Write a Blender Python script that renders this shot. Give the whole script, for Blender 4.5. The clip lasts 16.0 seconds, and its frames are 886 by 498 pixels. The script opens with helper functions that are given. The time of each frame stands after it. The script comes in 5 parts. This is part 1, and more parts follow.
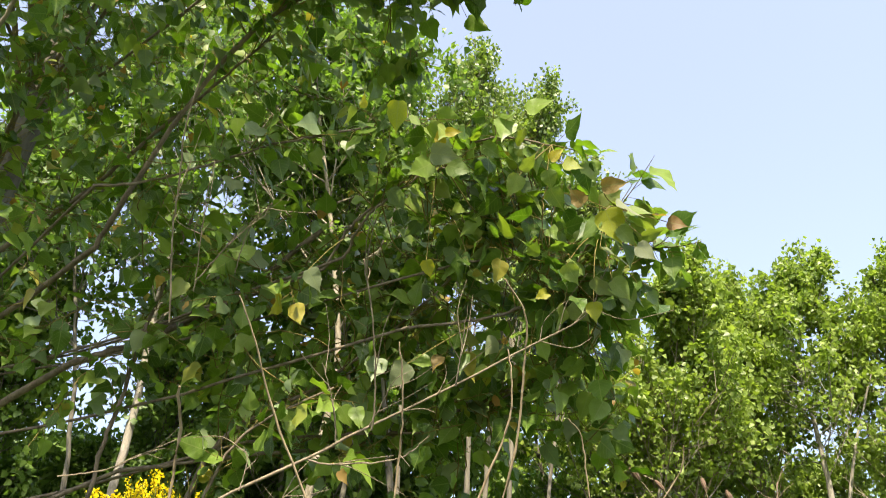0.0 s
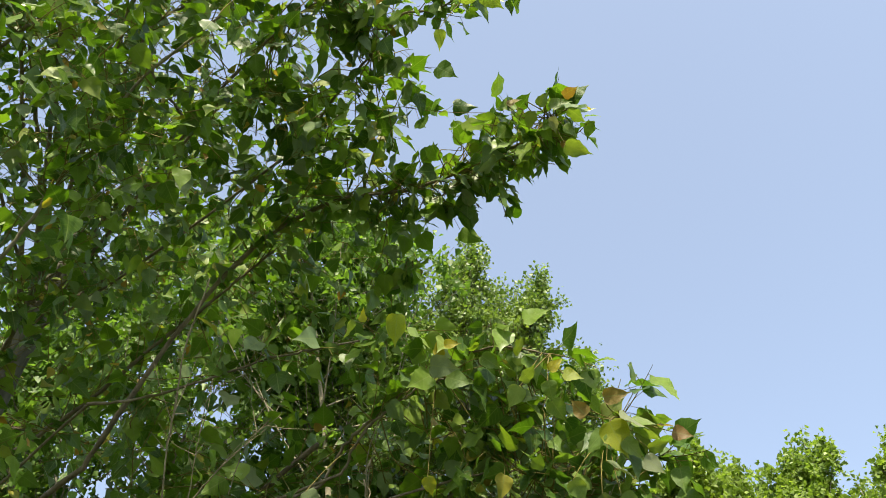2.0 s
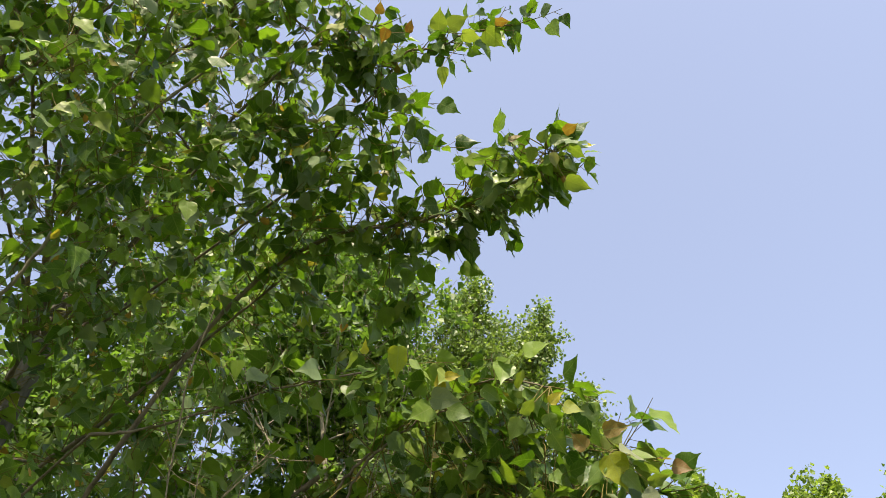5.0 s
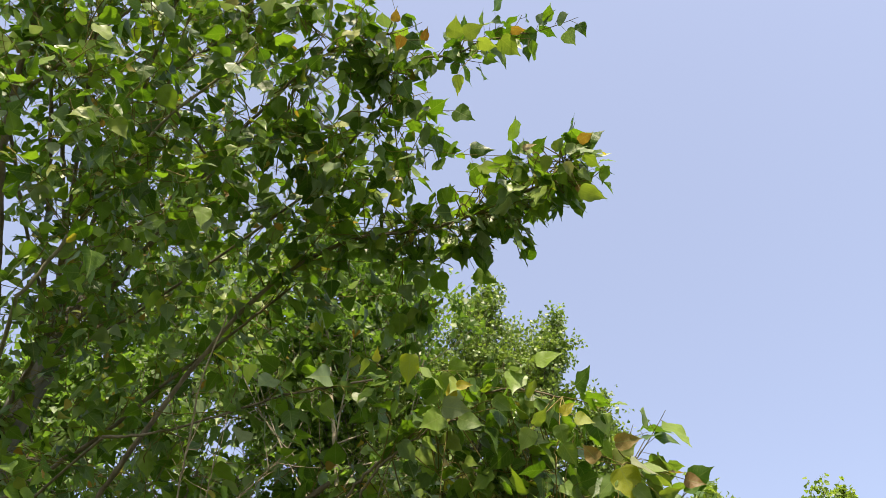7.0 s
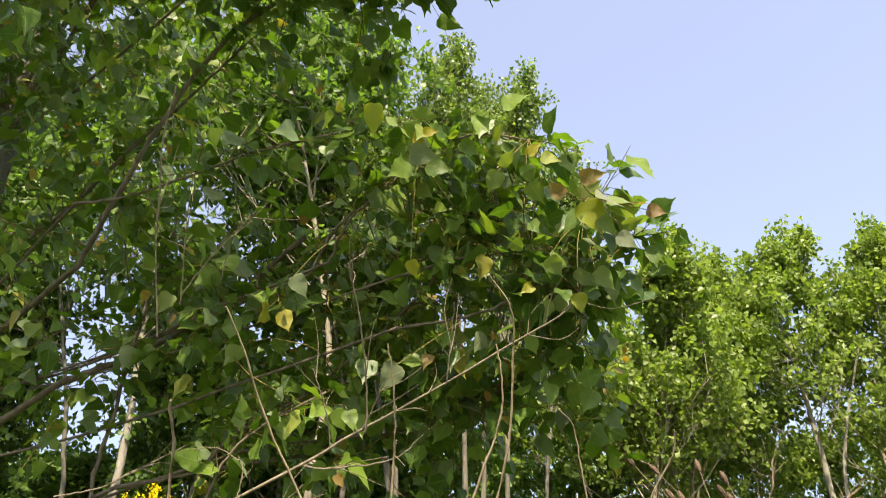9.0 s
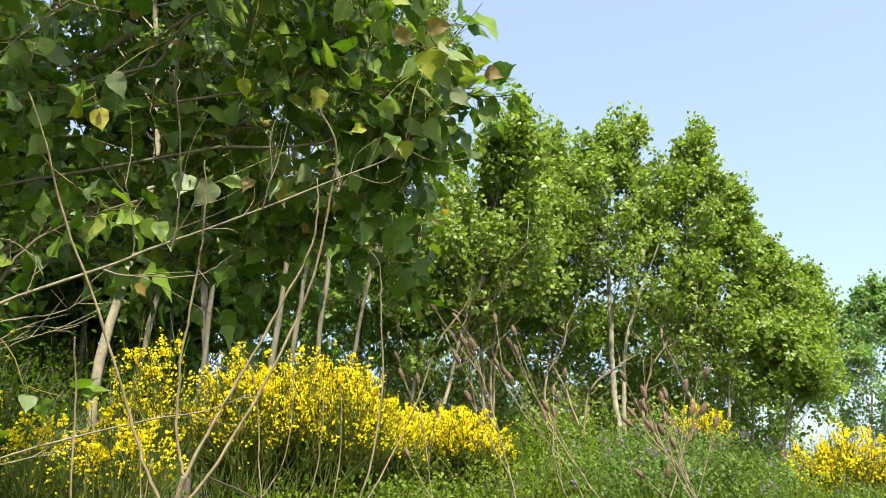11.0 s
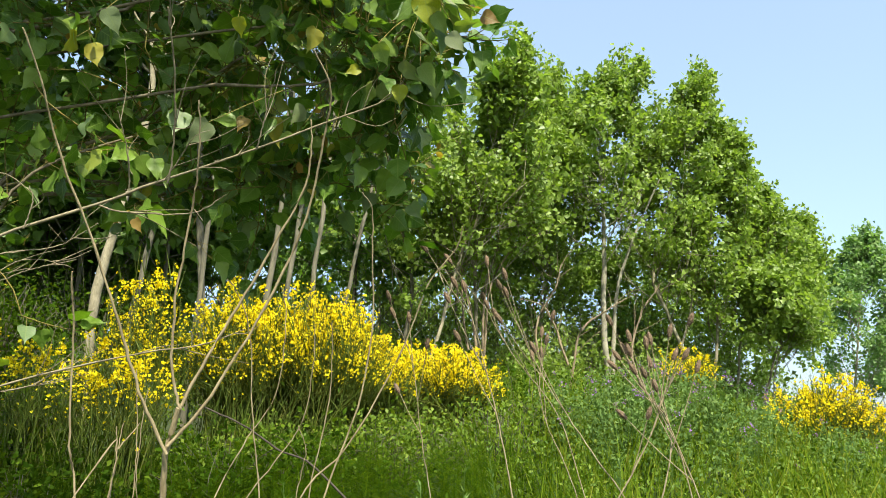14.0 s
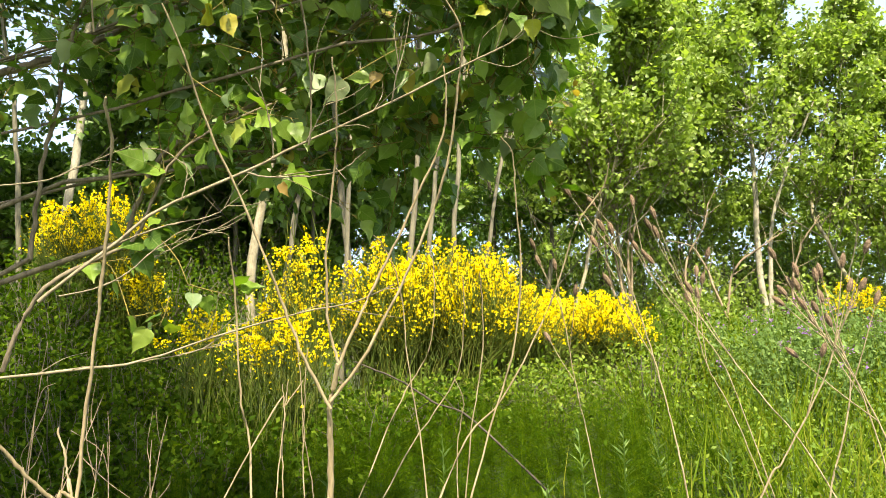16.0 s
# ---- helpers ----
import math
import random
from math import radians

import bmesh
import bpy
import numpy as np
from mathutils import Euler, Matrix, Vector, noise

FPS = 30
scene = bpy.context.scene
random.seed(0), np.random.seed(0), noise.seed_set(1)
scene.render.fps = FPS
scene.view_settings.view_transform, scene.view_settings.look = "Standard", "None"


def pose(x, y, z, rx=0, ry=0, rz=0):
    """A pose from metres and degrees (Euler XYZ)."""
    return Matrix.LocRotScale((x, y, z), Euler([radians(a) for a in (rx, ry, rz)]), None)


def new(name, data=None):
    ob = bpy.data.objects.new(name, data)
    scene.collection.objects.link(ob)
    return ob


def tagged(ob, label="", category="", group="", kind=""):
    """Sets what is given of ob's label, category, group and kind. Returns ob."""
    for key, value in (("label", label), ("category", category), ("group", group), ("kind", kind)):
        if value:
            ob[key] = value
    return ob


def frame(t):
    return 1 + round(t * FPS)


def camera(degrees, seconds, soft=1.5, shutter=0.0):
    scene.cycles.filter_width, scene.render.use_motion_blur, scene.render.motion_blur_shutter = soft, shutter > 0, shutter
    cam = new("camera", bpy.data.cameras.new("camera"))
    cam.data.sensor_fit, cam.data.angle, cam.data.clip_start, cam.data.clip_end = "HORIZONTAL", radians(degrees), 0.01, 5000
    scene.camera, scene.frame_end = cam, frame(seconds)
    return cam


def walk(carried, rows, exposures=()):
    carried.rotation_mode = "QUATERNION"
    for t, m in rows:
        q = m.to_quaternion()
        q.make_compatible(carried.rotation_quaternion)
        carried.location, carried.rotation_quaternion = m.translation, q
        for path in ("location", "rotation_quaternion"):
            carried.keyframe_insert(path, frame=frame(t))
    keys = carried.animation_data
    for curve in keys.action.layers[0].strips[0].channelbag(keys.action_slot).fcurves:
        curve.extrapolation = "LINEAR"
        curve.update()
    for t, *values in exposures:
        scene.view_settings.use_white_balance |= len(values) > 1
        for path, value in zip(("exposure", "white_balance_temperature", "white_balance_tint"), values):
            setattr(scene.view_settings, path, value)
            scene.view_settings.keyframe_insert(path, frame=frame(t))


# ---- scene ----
cam = camera(58.81, 16.0, soft=0.55, shutter=0.12)
walk(cam, [
    (0, pose(-0.095, 0.053, 1.612, 120.38, 0, 13.73) @ pose(0, 0, 0, 0, 0, -1.41)),
    (0.5, pose(-0.101, 0.031, 1.629, 127.23, 0, 14.19) @ pose(0, 0, 0, 0, 0, -1.69)),
    (1, pose(-0.098, 0.017, 1.645, 131.03, 0, 12.28) @ pose(0, 0, 0, 0, 0, -3.17)),
    (1.5, pose(-0.097, 0.015, 1.644, 133.14, 0, 13.12) @ pose(0, 0, 0, 0, 0, -3.70)),
    (2, pose(-0.105, 0.003, 1.655, 134.31, 0, 12.16) @ pose(0, 0, 0, 0, 0, -3.76)),
    (2.5, pose(-0.092, -0.013, 1.631, 135.86, 0, 8.69) @ pose(0, 0, 0, 0, 0, -5.80)),
    (3, pose(-0.099, -0.013, 1.633, 135.67, 0, 10.34) @ pose(0, 0, 0, 0, 0, -5.05)),
    (3.5, pose(-0.098, -0.001, 1.636, 135.24, 0, 11.24) @ pose(0, 0, 0, 0, 0, -4.42)),
    (4, pose(-0.095, -0.014, 1.634, 135.88, 0, 12.98) @ pose(0, 0, 0, 0, 0, -3.34)),
    (4.5, pose(-0.101, -0.018, 1.640, 136.77, 0, 12.45) @ pose(0, 0, 0, 0, 0, -3.61)),
    (4.7, pose(-0.099, -0.016, 1.629, 136.77, 0, 12.30) @ pose(0, 0, 0, 0, 0, -3.47)),
    (7, pose(-0.091, -0.026, 1.645, 137.03, 0, 13.72) @ pose(0, 0, 0, 0, 0, -1.62)),
    (7.5, pose(-0.090, -0.035, 1.641, 136.62, 0, 14.15) @ pose(0, 0, 0, 0, 0, -1.43)),
    (8, pose(-0.087, -0.023, 1.641, 133.99, 0, 14.35) @ pose(0, 0, 0, 0, 0, -1.88)),
    (8.5, pose(-0.087, 0.002, 1.618, 129.16, 0, 14.19) @ pose(0, 0, 0, 0, 0, -3.90)),
    (9, pose(-0.082, 0.041, 1.610, 120.11, 0, 12.63) @ pose(0, 0, 0, 0, 0, -5.07)),
    (9.5, pose(-0.056, 0.041, 1.583, 113.75, 0, 9.16) @ pose(0, 0, 0, 0, 0, -4.91)),
    (10, pose(-0.046, 0.062, 1.570, 109.66, 0, 6.69) @ pose(0, 0, 0, 0, 0, -4.90)),
    (10.2, pose(-0.042, 0.058, 1.574, 109.01, 0, 4.60) @ pose(0, 0, 0, 0, 0, -4.33)),
    (12.3, pose(-0.000, -0.009, 1.605, 105.65, 0, -0.33) @ pose(0, 0, 0, 0, 0, 0.37)),
    (12.5, pose(-0.002, -0.005, 1.602, 104.82, 0, -0.61) @ pose(0, 0, 0, 0, 0, 0.19)),
    (13, pose(0.000, 0.000, 1.600, 104.04, 0, 0.02) @ pose(0, 0, 0, 0, 0, 0.84)),
    (13.5, pose(-0.004, -0.010, 1.602, 103.84, 0, -0.07) @ pose(0, 0, 0, 0, 0, 0.88)),
    (14, pose(-0.003, -0.016, 1.599, 103.53, 0, 0.70) @ pose(0, 0, 0, 0, 0, 0.59)),
    (14.5, pose(-0.011, -0.012, 1.602, 103.72, 0, 3.11) @ pose(0, 0, 0, 0, 0, -0.49)),
    (15, pose(-0.020, -0.011, 1.595, 102.71, 0, 6.37) @ pose(0, 0, 0, 0, 0, -1.36)),
    (15.5, pose(-0.026, 0.022, 1.578, 101.08, 0, 8.76) @ pose(0, 0, 0, 0, 0, -2.25)),
    (16, pose(-0.033, 0.048, 1.592, 100.19, 0, 10.91) @ pose(0, 0, 0, 0, 0, -1.45)),
], exposures=[(0, 2.03, 6600, 19), (0.5, 1.82, 6600, 13), (1.0, 1.63, 6600, 7), (3, 1.57, 6600, 13), (7, 1.57, 6700, 19), (8, 1.6, 6700, 19), (8.5, 1.67, 6600, 20), (9, 1.79, 6700, 20), (9.5, 1.87, 6500, 17), (10, 1.86, 6500, 13),
              (12.5, 1.68, 6250, 5), (13, 1.69, 6250, 4), (15, 1.92, 6500, 4), (16, 2.32, 7000, 9)])

# ---- daylight ----
SUN_EL, SUN_AZ = 53.0, 160.0        # degrees; azimuth clockwise from +y
world = bpy.data.worlds.new("daylight")
scene.world = world
world.use_nodes = True
wn, wl = world.node_tree.nodes, world.node_tree.links
sky = wn.new("ShaderNodeTexSky")
sky.sky_type, sky.sun_disc = "NISHITA", False
sky.sun_elevation, sky.sun_rotation = radians(SUN_EL), radians(SUN_AZ)
sky.air_density, sky.dust_density, sky.ozone_density = 1.0, 3.0, 1.5
wn["Background"].inputs["Strength"].default_value = 0.15
haze = wn.new("ShaderNodeMix")       # pale high haze
haze.data_type, haze.blend_type = "RGBA", "MIX"
haze.inputs["Factor"].default_value, haze.inputs["B"].default_value = 0.56, (1.12, 1.27, 1.49, 1)
wl.new(sky.outputs[0], haze.inputs["A"])
wl.new(haze.outputs["Result"], wn["Background"].inputs["Color"])
sun_data = bpy.data.lights.new("sun", "SUN")
sun_data.energy, sun_data.angle, sun_data.color = 3.1, radians(0.8), (1.0, 0.91, 0.72)
sun = new("sun", sun_data)
sun_from = Vector((math.sin(radians(SUN_AZ)) * math.cos(radians(SUN_EL)),
                   math.cos(radians(SUN_AZ)) * math.cos(radians(SUN_EL)), math.sin(radians(SUN_EL))))
sun.rotation_mode = "QUATERNION"
sun.rotation_quaternion = sun_from.to_track_quat("Z", "Y")

# ---- materials ----
rng = np.random.default_rng(7)


def material(name):
    m = bpy.data.materials.new(name)
    m.use_nodes = True
    n, l = m.node_tree.nodes, m.node_tree.links
    return m, n, l, n["Principled BSDF"]


def ramp(n, stops):
    r = n.new("ShaderNodeValToRGB")
    while len(r.color_ramp.elements) < len(stops):
        r.color_ramp.elements.new(0.5)
    for e, (p, c) in zip(r.color_ramp.elements, stops):
        e.position, e.color = p, (*c, 1)
    return r


def leaf_material(name, stops, through_light=0.46, rough=0.45, single=False, spec=0.3, veins=False, tint=(2.1, 2.0, 0.65)):
    """Leaf: hue by leaf, mottled, glossy above, lets light through."""
    m, n, l, b = material(name)
    if single:
        src = n.new("ShaderNodeObjectInfo").outputs["Random"]
    else:
        src = n.new("ShaderNodeNewGeometry").outputs["Random Per Island"]
    r = ramp(n, stops)
    l.new(src, r.inputs[0])
    tex = n.new("ShaderNodeTexNoise")
    tex.inputs["Scale"].default_value, tex.inputs["Detail"].default_value = 30, 3
    co = n.new("ShaderNodeTexCoord")
    l.new(co.outputs["Object"], tex.inputs["Vector"])
    shade = n.new("ShaderNodeMapRange")
    shade.inputs["To Min"].default_value, shade.inputs["To Max"].default_value = 0.72, 1.28
    l.new(tex.outputs["Fac"], shade.inputs["Value"])
    mul = n.new("ShaderNodeMix")
    mul.data_type, mul.blend_type = "RGBA", "MULTIPLY"
    mul.inputs["Factor"].default_value = 1
    l.new(r.outputs[0], mul.inputs["A"])
    l.new(shade.outputs[0], mul.inputs["B"])
    col = mul.outputs["Result"]
    height = tex.outputs["Fac"]
    if veins:
        uvm, sep = n.new("ShaderNodeUVMap"), n.new("ShaderNodeSeparateXYZ")
        l.new(uvm.outputs[0], sep.inputs[0])

        def calc(op, a, b_=None):
            q = n.new("ShaderNodeMath")
            q.operation = op
            for k, val in enumerate((a, b_)):
                if isinstance(val, (int, float)):
                    q.inputs[k].default_value = val
                elif val is not None:
                    l.new(val, q.inputs[k])
            return q.outputs[0]

        across = calc("ABSOLUTE", sep.outputs["X"])
        rib = calc("LESS_THAN", across, 0.018)
        slant = calc("SUBTRACT", sep.outputs["Y"], calc("MULTIPLY", across, 0.75))
        saw = calc("FRACT", calc("MULTIPLY", slant, 6.5))
        side = calc("MULTIPLY", calc("LESS_THAN", saw, 0.13), 0.55)
        line_ = calc("MAXIMUM", rib, side)
        vein = n.new("ShaderNodeMix")
        vein.data_type, vein.blend_type = "RGBA", "MIX"
        l.new(calc("MULTIPLY", line_, 0.45), vein.inputs["Factor"])
        l.new(col, vein.inputs["A"])
        vein.inputs["B"].default_value = (0.19, 0.24, 0.07, 1)
        col = vein.outputs["Result"]
        height = calc("SUBTRACT", tex.outputs["Fac"], calc("MULTIPLY", line_, 0.8))
    l.new(col, b.inputs["Base Color"])
    b.inputs["Roughness"].default_value = rough
    b.inputs["Specular IOR Level"].default_value = spec
    bump = n.new("ShaderNodeBump")
    bump.inputs["Strength"].default_value, bump.inputs["Distance"].default_value = 0.25, 0.004
    l.new(height, bump.inputs["Height"])
    l.new(bump.outputs[0], b.inputs["Normal"])
    t = n.new("ShaderNodeBsdfTranslucent")
    bright = n.new("ShaderNodeMix")
    bright.data_type, bright.blend_type = "RGBA", "MULTIPLY"
    bright.inputs["Factor"].default_value = 1
    bright.inputs["B"].default_value = (*tint, 1)
    l.new(col, bright.inputs["A"])
    l.new(bright.outputs["Result"], t.inputs["Color"])
    mix = n.new("ShaderNodeMixShader")
    mix.inputs[0].default_value = through_light
    l.new(b.outputs[0], mix.inputs[1])
    l.new(t.outputs[0], mix.inputs[2])
    l.new(mix.outputs[0], n["Material Output"].inputs["Surface"])
    return m


def bark_material(name, dark, light, scale=18.0, stretch=0.25, rough=0.85):
    m, n, l, b = material(name)
    co, mp = n.new("ShaderNodeTexCoord"), n.new("ShaderNodeMapping")
    mp.inputs["Scale"].default_value = (1, 1, stretch)
    l.new(co.outputs["Object"], mp.inputs[0])
    a, c = n.new("ShaderNodeTexNoise"), n.new("ShaderNodeTexNoise")
    a.inputs["Scale"].default_value, a.inputs["Detail"].default_value = scale, 6
    c.inputs["Scale"].default_value, c.inputs["Detail"].default_value = scale * 5, 4
    l.new(mp.outputs[0], a.inputs["Vector"])
    l.new(mp.outputs[0], c.inputs["Vector"])
    add = n.new("ShaderNodeMath")
    add.operation = "MULTIPLY_ADD"
    add.inputs[1].default_value, add.inputs[2].default_value = 0.5, 0.0
    l.new(c.outputs["Fac"], add.inputs[0])
    l.new(a.outputs["Fac"], add.inputs[2])
    r = ramp(n, [(0.45, dark), (0.95, light)])
    l.new(add.outputs[0], r.inputs[0])
    l.new(r.outputs[0], b.inputs["Base Color"])
    b.inputs["Roughness"].default_value = rough
    b.inputs["Specular IOR Level"].default_value = 0.25
    bump = n.new("ShaderNodeBump")
    bump.inputs["Strength"].default_value, bump.inputs["Distance"].default_value = 0.6, 0.01
    l.new(add.outputs[0], bump.inputs["Height"])
    l.new(bump.outputs[0], b.inputs["Normal"])
    return m


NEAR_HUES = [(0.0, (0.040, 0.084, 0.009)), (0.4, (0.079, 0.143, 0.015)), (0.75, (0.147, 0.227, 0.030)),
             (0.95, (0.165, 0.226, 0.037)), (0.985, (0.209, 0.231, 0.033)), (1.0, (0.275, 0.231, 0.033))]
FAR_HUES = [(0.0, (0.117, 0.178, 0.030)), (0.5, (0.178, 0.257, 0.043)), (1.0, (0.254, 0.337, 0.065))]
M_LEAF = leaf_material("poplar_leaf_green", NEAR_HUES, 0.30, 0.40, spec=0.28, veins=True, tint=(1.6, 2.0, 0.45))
M_LEAF_TURNED = leaf_material("poplar_leaf_turned", [(0.0, (0.105, 0.160, 0.062)), (0.6, (0.140, 0.200, 0.085)), (1.0, (0.19, 0.23, 0.11))], 0.26, 0.5, spec=0.35, veins=True, tint=(1.5, 1.7, 0.7))
M_LEAF_ONE = leaf_material("poplar_leaf_single", [(0.0, (0.040, 0.090, 0.012)), (0.4, (0.075, 0.142, 0.020)), (0.8, (0.125, 0.195, 0.036)), (1.0, (0.19, 0.22, 0.05))], 0.34, 0.40, single=True, spec=0.45, veins=True, tint=(1.75, 1.95, 0.65))
M_LEAF_TIP = leaf_material("young_leaf_bronze", [(0.0, (0.18, 0.18, 0.03)), (0.4, (0.24, 0.14, 0.04)), (0.75, (0.25, 0.21, 0.04)), (1.0, (0.17, 0.20, 0.04))], 0.4)
M_LEAF_PALE = leaf_material("pale_leaf_underside", [(0.0, (0.13, 0.175, 0.075)), (1.0, (0.21, 0.23, 0.13))], 0.25, 0.5, single=True, spec=0.35, veins=True)
M_LEAF_YELLOW = leaf_material("yellowed_leaf", [(0.0, (0.19, 0.25, 0.02)), (0.6, (0.28, 0.28, 0.02)), (1.0, (0.40, 0.27, 0.02))], 0.4, single=True, veins=True)
M_LEAF_LIGHT = leaf_material("light_green_leaf", [(0.0, (0.10, 0.165, 0.028)), (1.0, (0.155, 0.22, 0.05))], 0.35, single=True, veins=True)
M_LEAF_BRONZE = leaf_material("bronze_leaf", [(0.0, (0.15, 0.075, 0.022)), (1.0, (0.20, 0.15, 0.04))], 0.3, single=True, veins=True)
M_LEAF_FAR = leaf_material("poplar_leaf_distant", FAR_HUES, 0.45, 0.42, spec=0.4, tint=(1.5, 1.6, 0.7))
# farthest poplars on the right: distance haze painted in as paler, bluer green
M_LEAF_HAZY = leaf_material("poplar_leaf_hazed", [(0.0, (0.105, 0.180, 0.055)), (1.0, (0.20, 0.29, 0.10))], 0.4, 0.5, spec=0.4, tint=(1.6, 1.9, 0.8))
M_LEAF_MID = leaf_material("poplar_leaf_grey_green", [(0.0, (0.086, 0.140, 0.032)), (0.6, (0.151, 0.221, 0.056)), (1.0, (0.238, 0.302, 0.097))], 0.36, 0.42, spec=0.45, tint=(1.7, 1.9, 0.65))
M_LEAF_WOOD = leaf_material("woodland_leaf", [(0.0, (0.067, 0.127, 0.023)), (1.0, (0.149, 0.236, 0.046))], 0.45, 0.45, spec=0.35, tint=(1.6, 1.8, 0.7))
M_BARK = bark_material("poplar_bark_grey_brown", (0.06, 0.055, 0.038), (0.17, 0.158, 0.112))
M_BARK_PALE = bark_material("poplar_bark_pale", (0.11, 0.097, 0.058), (0.31, 0.275, 0.19), 14, 0.6)
M_BARK_BROWN = bark_material("poplar_bark_brown", (0.07, 0.056, 0.036), (0.21, 0.172, 0.115), 26, 0.35)
M_BARK_WHITE = bark_material("poplar_bark_whitish", (0.13, 0.120, 0.085), (0.33, 0.305, 0.235), 14, 0.6)
M_BARK_DARK = bark_material("dead_bark_dark", (0.022, 0.018, 0.013), (0.07, 0.058, 0.045), 30, 0.4)
M_TWIG = bark_material("twig_ochre_green", (0.07, 0.066, 0.015), (0.20, 0.16, 0.04), 40)
M_STALK = bark_material("dry_stalk_tan", (0.115, 0.088, 0.046), (0.30, 0.240, 0.14), 30, 0.2, 0.7)
M_DEAD = bark_material("dead_branch_grey_tan", (0.105, 0.084, 0.052), (0.27, 0.225, 0.145), 30, 0.4, 0.75)
M_DEADSTEM = bark_material("dead_stem_brown", (0.12, 0.09, 0.056), (0.28, 0.22, 0.14), 40, 0.2, 0.8)
M_TEASEL = bark_material("teasel_straw", (0.15, 0.118, 0.065), (0.34, 0.275, 0.17), 40, 0.2, 0.8)
M_HEAD = bark_material("teasel_head_brown", (0.08, 0.052, 0.034), (0.20, 0.14, 0.09), 90, 1.0, 0.95)
M_BROOM_STEM = leaf_material("broom_stem_green", [(0.0, (0.045, 0.075, 0.010)), (0.7, (0.095, 0.130, 0.018)), (1.0, (0.15, 0.16, 0.03))], 0.25, 0.6, spec=0.2)
M_FLOWER = leaf_material("broom_flower_yellow", [(0.0, (0.59, 0.49, 0.006)), (0.6, (0.72, 0.62, 0.010)), (1.0, (0.80, 0.72, 0.03))], 0.3, 0.6, spec=0.15)
M_PURPLE = leaf_material("purple_flower", [(0.0, (0.16, 0.07, 0.28)), (1.0, (0.32, 0.16, 0.46))], 0.25, 0.7)
M_HORSETAIL = leaf_material("horsetail_green", [(0.0, (0.018, 0.050, 0.002)), (0.6, (0.044, 0.092, 0.003)), (1.0, (0.105, 0.155, 0.006))], 0.42, 0.7, spec=0.05)
M_GRASS = leaf_material("grass_blade", [(0.0, (0.07, 0.12, 0.008)), (0.7, (0.135, 0.20, 0.012)), (1.0, (0.24, 0.25, 0.04))], 0.4, 0.6, spec=0.1)
M_WEED = leaf_material("weed_leaf", [(0.0, (0.062, 0.112, 0.010)), (0.7, (0.118, 0.185, 0.016)), (1.0, (0.179, 0.235, 0.028))], 0.35, 0.55, spec=0.2)
# darker copy of the weed leaf: the bank's shade is put into its colour
M_WEED_SHADED = leaf_material("weed_leaf_shaded", [(0.0, (0.024, 0.054, 0.003)), (0.7, (0.048, 0.094, 0.005)), (1.0, (0.098, 0.150, 0.010))], 0.36, 0.65, spec=0.05)
M_ALFALFA = leaf_material("grey_green_leaf", [(0.0, (0.061, 0.112, 0.027)), (0.7, (0.105, 0.173, 0.046)), (1.0, (0.159, 0.232, 0.073))], 0.35, 0.65, spec=0.1)

M_GROUND, n, l, b = material("soil_and_moss")
tex, tex2 = n.new("ShaderNodeTexNoise"), n.new("ShaderNodeTexNoise")
tex.inputs["Scale"].default_value, tex.inputs["Detail"].default_value = 0.9, 8
tex2.inputs["Scale"].default_value, tex2.inputs["Detail"].default_value = 30, 6
co = n.new("ShaderNodeTexCoord")
l.new(co.outputs["Object"], tex.inputs["Vector"])
l.new(co.outputs["Object"], tex2.inputs["Vector"])
rr = ramp(n, [(0.3, (0.035, 0.042, 0.016)), (0.55, (0.045, 0.075, 0.020)), (0.75, (0.085, 0.088, 0.038))])
l.new(tex.outputs["Fac"], rr.inputs[0])
l.new(rr.outputs[0], b.inputs["Base Color"])
b.inputs["Roughness"].default_value = 0.95
bm_ = n.new("ShaderNodeBump")
bm_.inputs["Distance"].default_value = 0.05
l.new(tex2.outputs["Fac"], bm_.inputs["Height"])
l.new(bm_.outputs[0], b.inputs["Normal"])


# ---- building helpers ----
class Shape:
    """Gathers vertices and faces for one mesh."""
    def __init__(self):
        self.v, self.f, self.uv, self.count = [], [], [], 0

    def add(self, verts, faces, uv=None):
        self.v.append(np.asarray(verts, float))
        self.uv.append(np.zeros((len(verts), 2)) if uv is None else np.asarray(uv, float))
        self.f.append(np.asarray(faces, int) + self.count)
        self.count += len(verts)

    def mesh(self, name, mat, smooth=True):
        me = bpy.data.meshes.new(name)
        v = np.concatenate(self.v)
        loops = np.concatenate([f.ravel() for f in self.f])
        totals = np.concatenate([np.full(len(f), f.shape[1]) for f in self.f])
        me.vertices.add(len(v))
        me.vertices.foreach_set("co", v.ravel())
        me.loops.add(len(loops))
        me.loops.foreach_set("vertex_index", loops)
        me.polygons.add(len(totals))
        me.polygons.foreach_set("loop_start", np.concatenate([[0], np.cumsum(totals)[:-1]]))
        me.polygons.foreach_set("loop_total", totals)
        me.polygons.foreach_set("use_smooth", np.full(len(totals), smooth))
        me.update(calc_edges=True)
        uv = np.concatenate(self.uv)
        if uv.any():
            me.uv_layers.new(name="blade").data.foreach_set("uv", uv[loops].ravel())
        me.materials.append(mat)
        return me


def part(name, shape, mat, parent, label="", smooth=True, kind=""):
    ob = new(name, shape.mesh(name, mat, smooth))
    ob.parent = parent
    ob.matrix_parent_inverse = Matrix.Translation(-parent.location)
    return tagged(ob, label, kind=kind)


def thing(name, base, label, category, group="", kind=""):
    ob = new(name)
    ob.location = base
    ob.empty_display_size = 0.1
    return tagged(ob, label, category, group, kind)


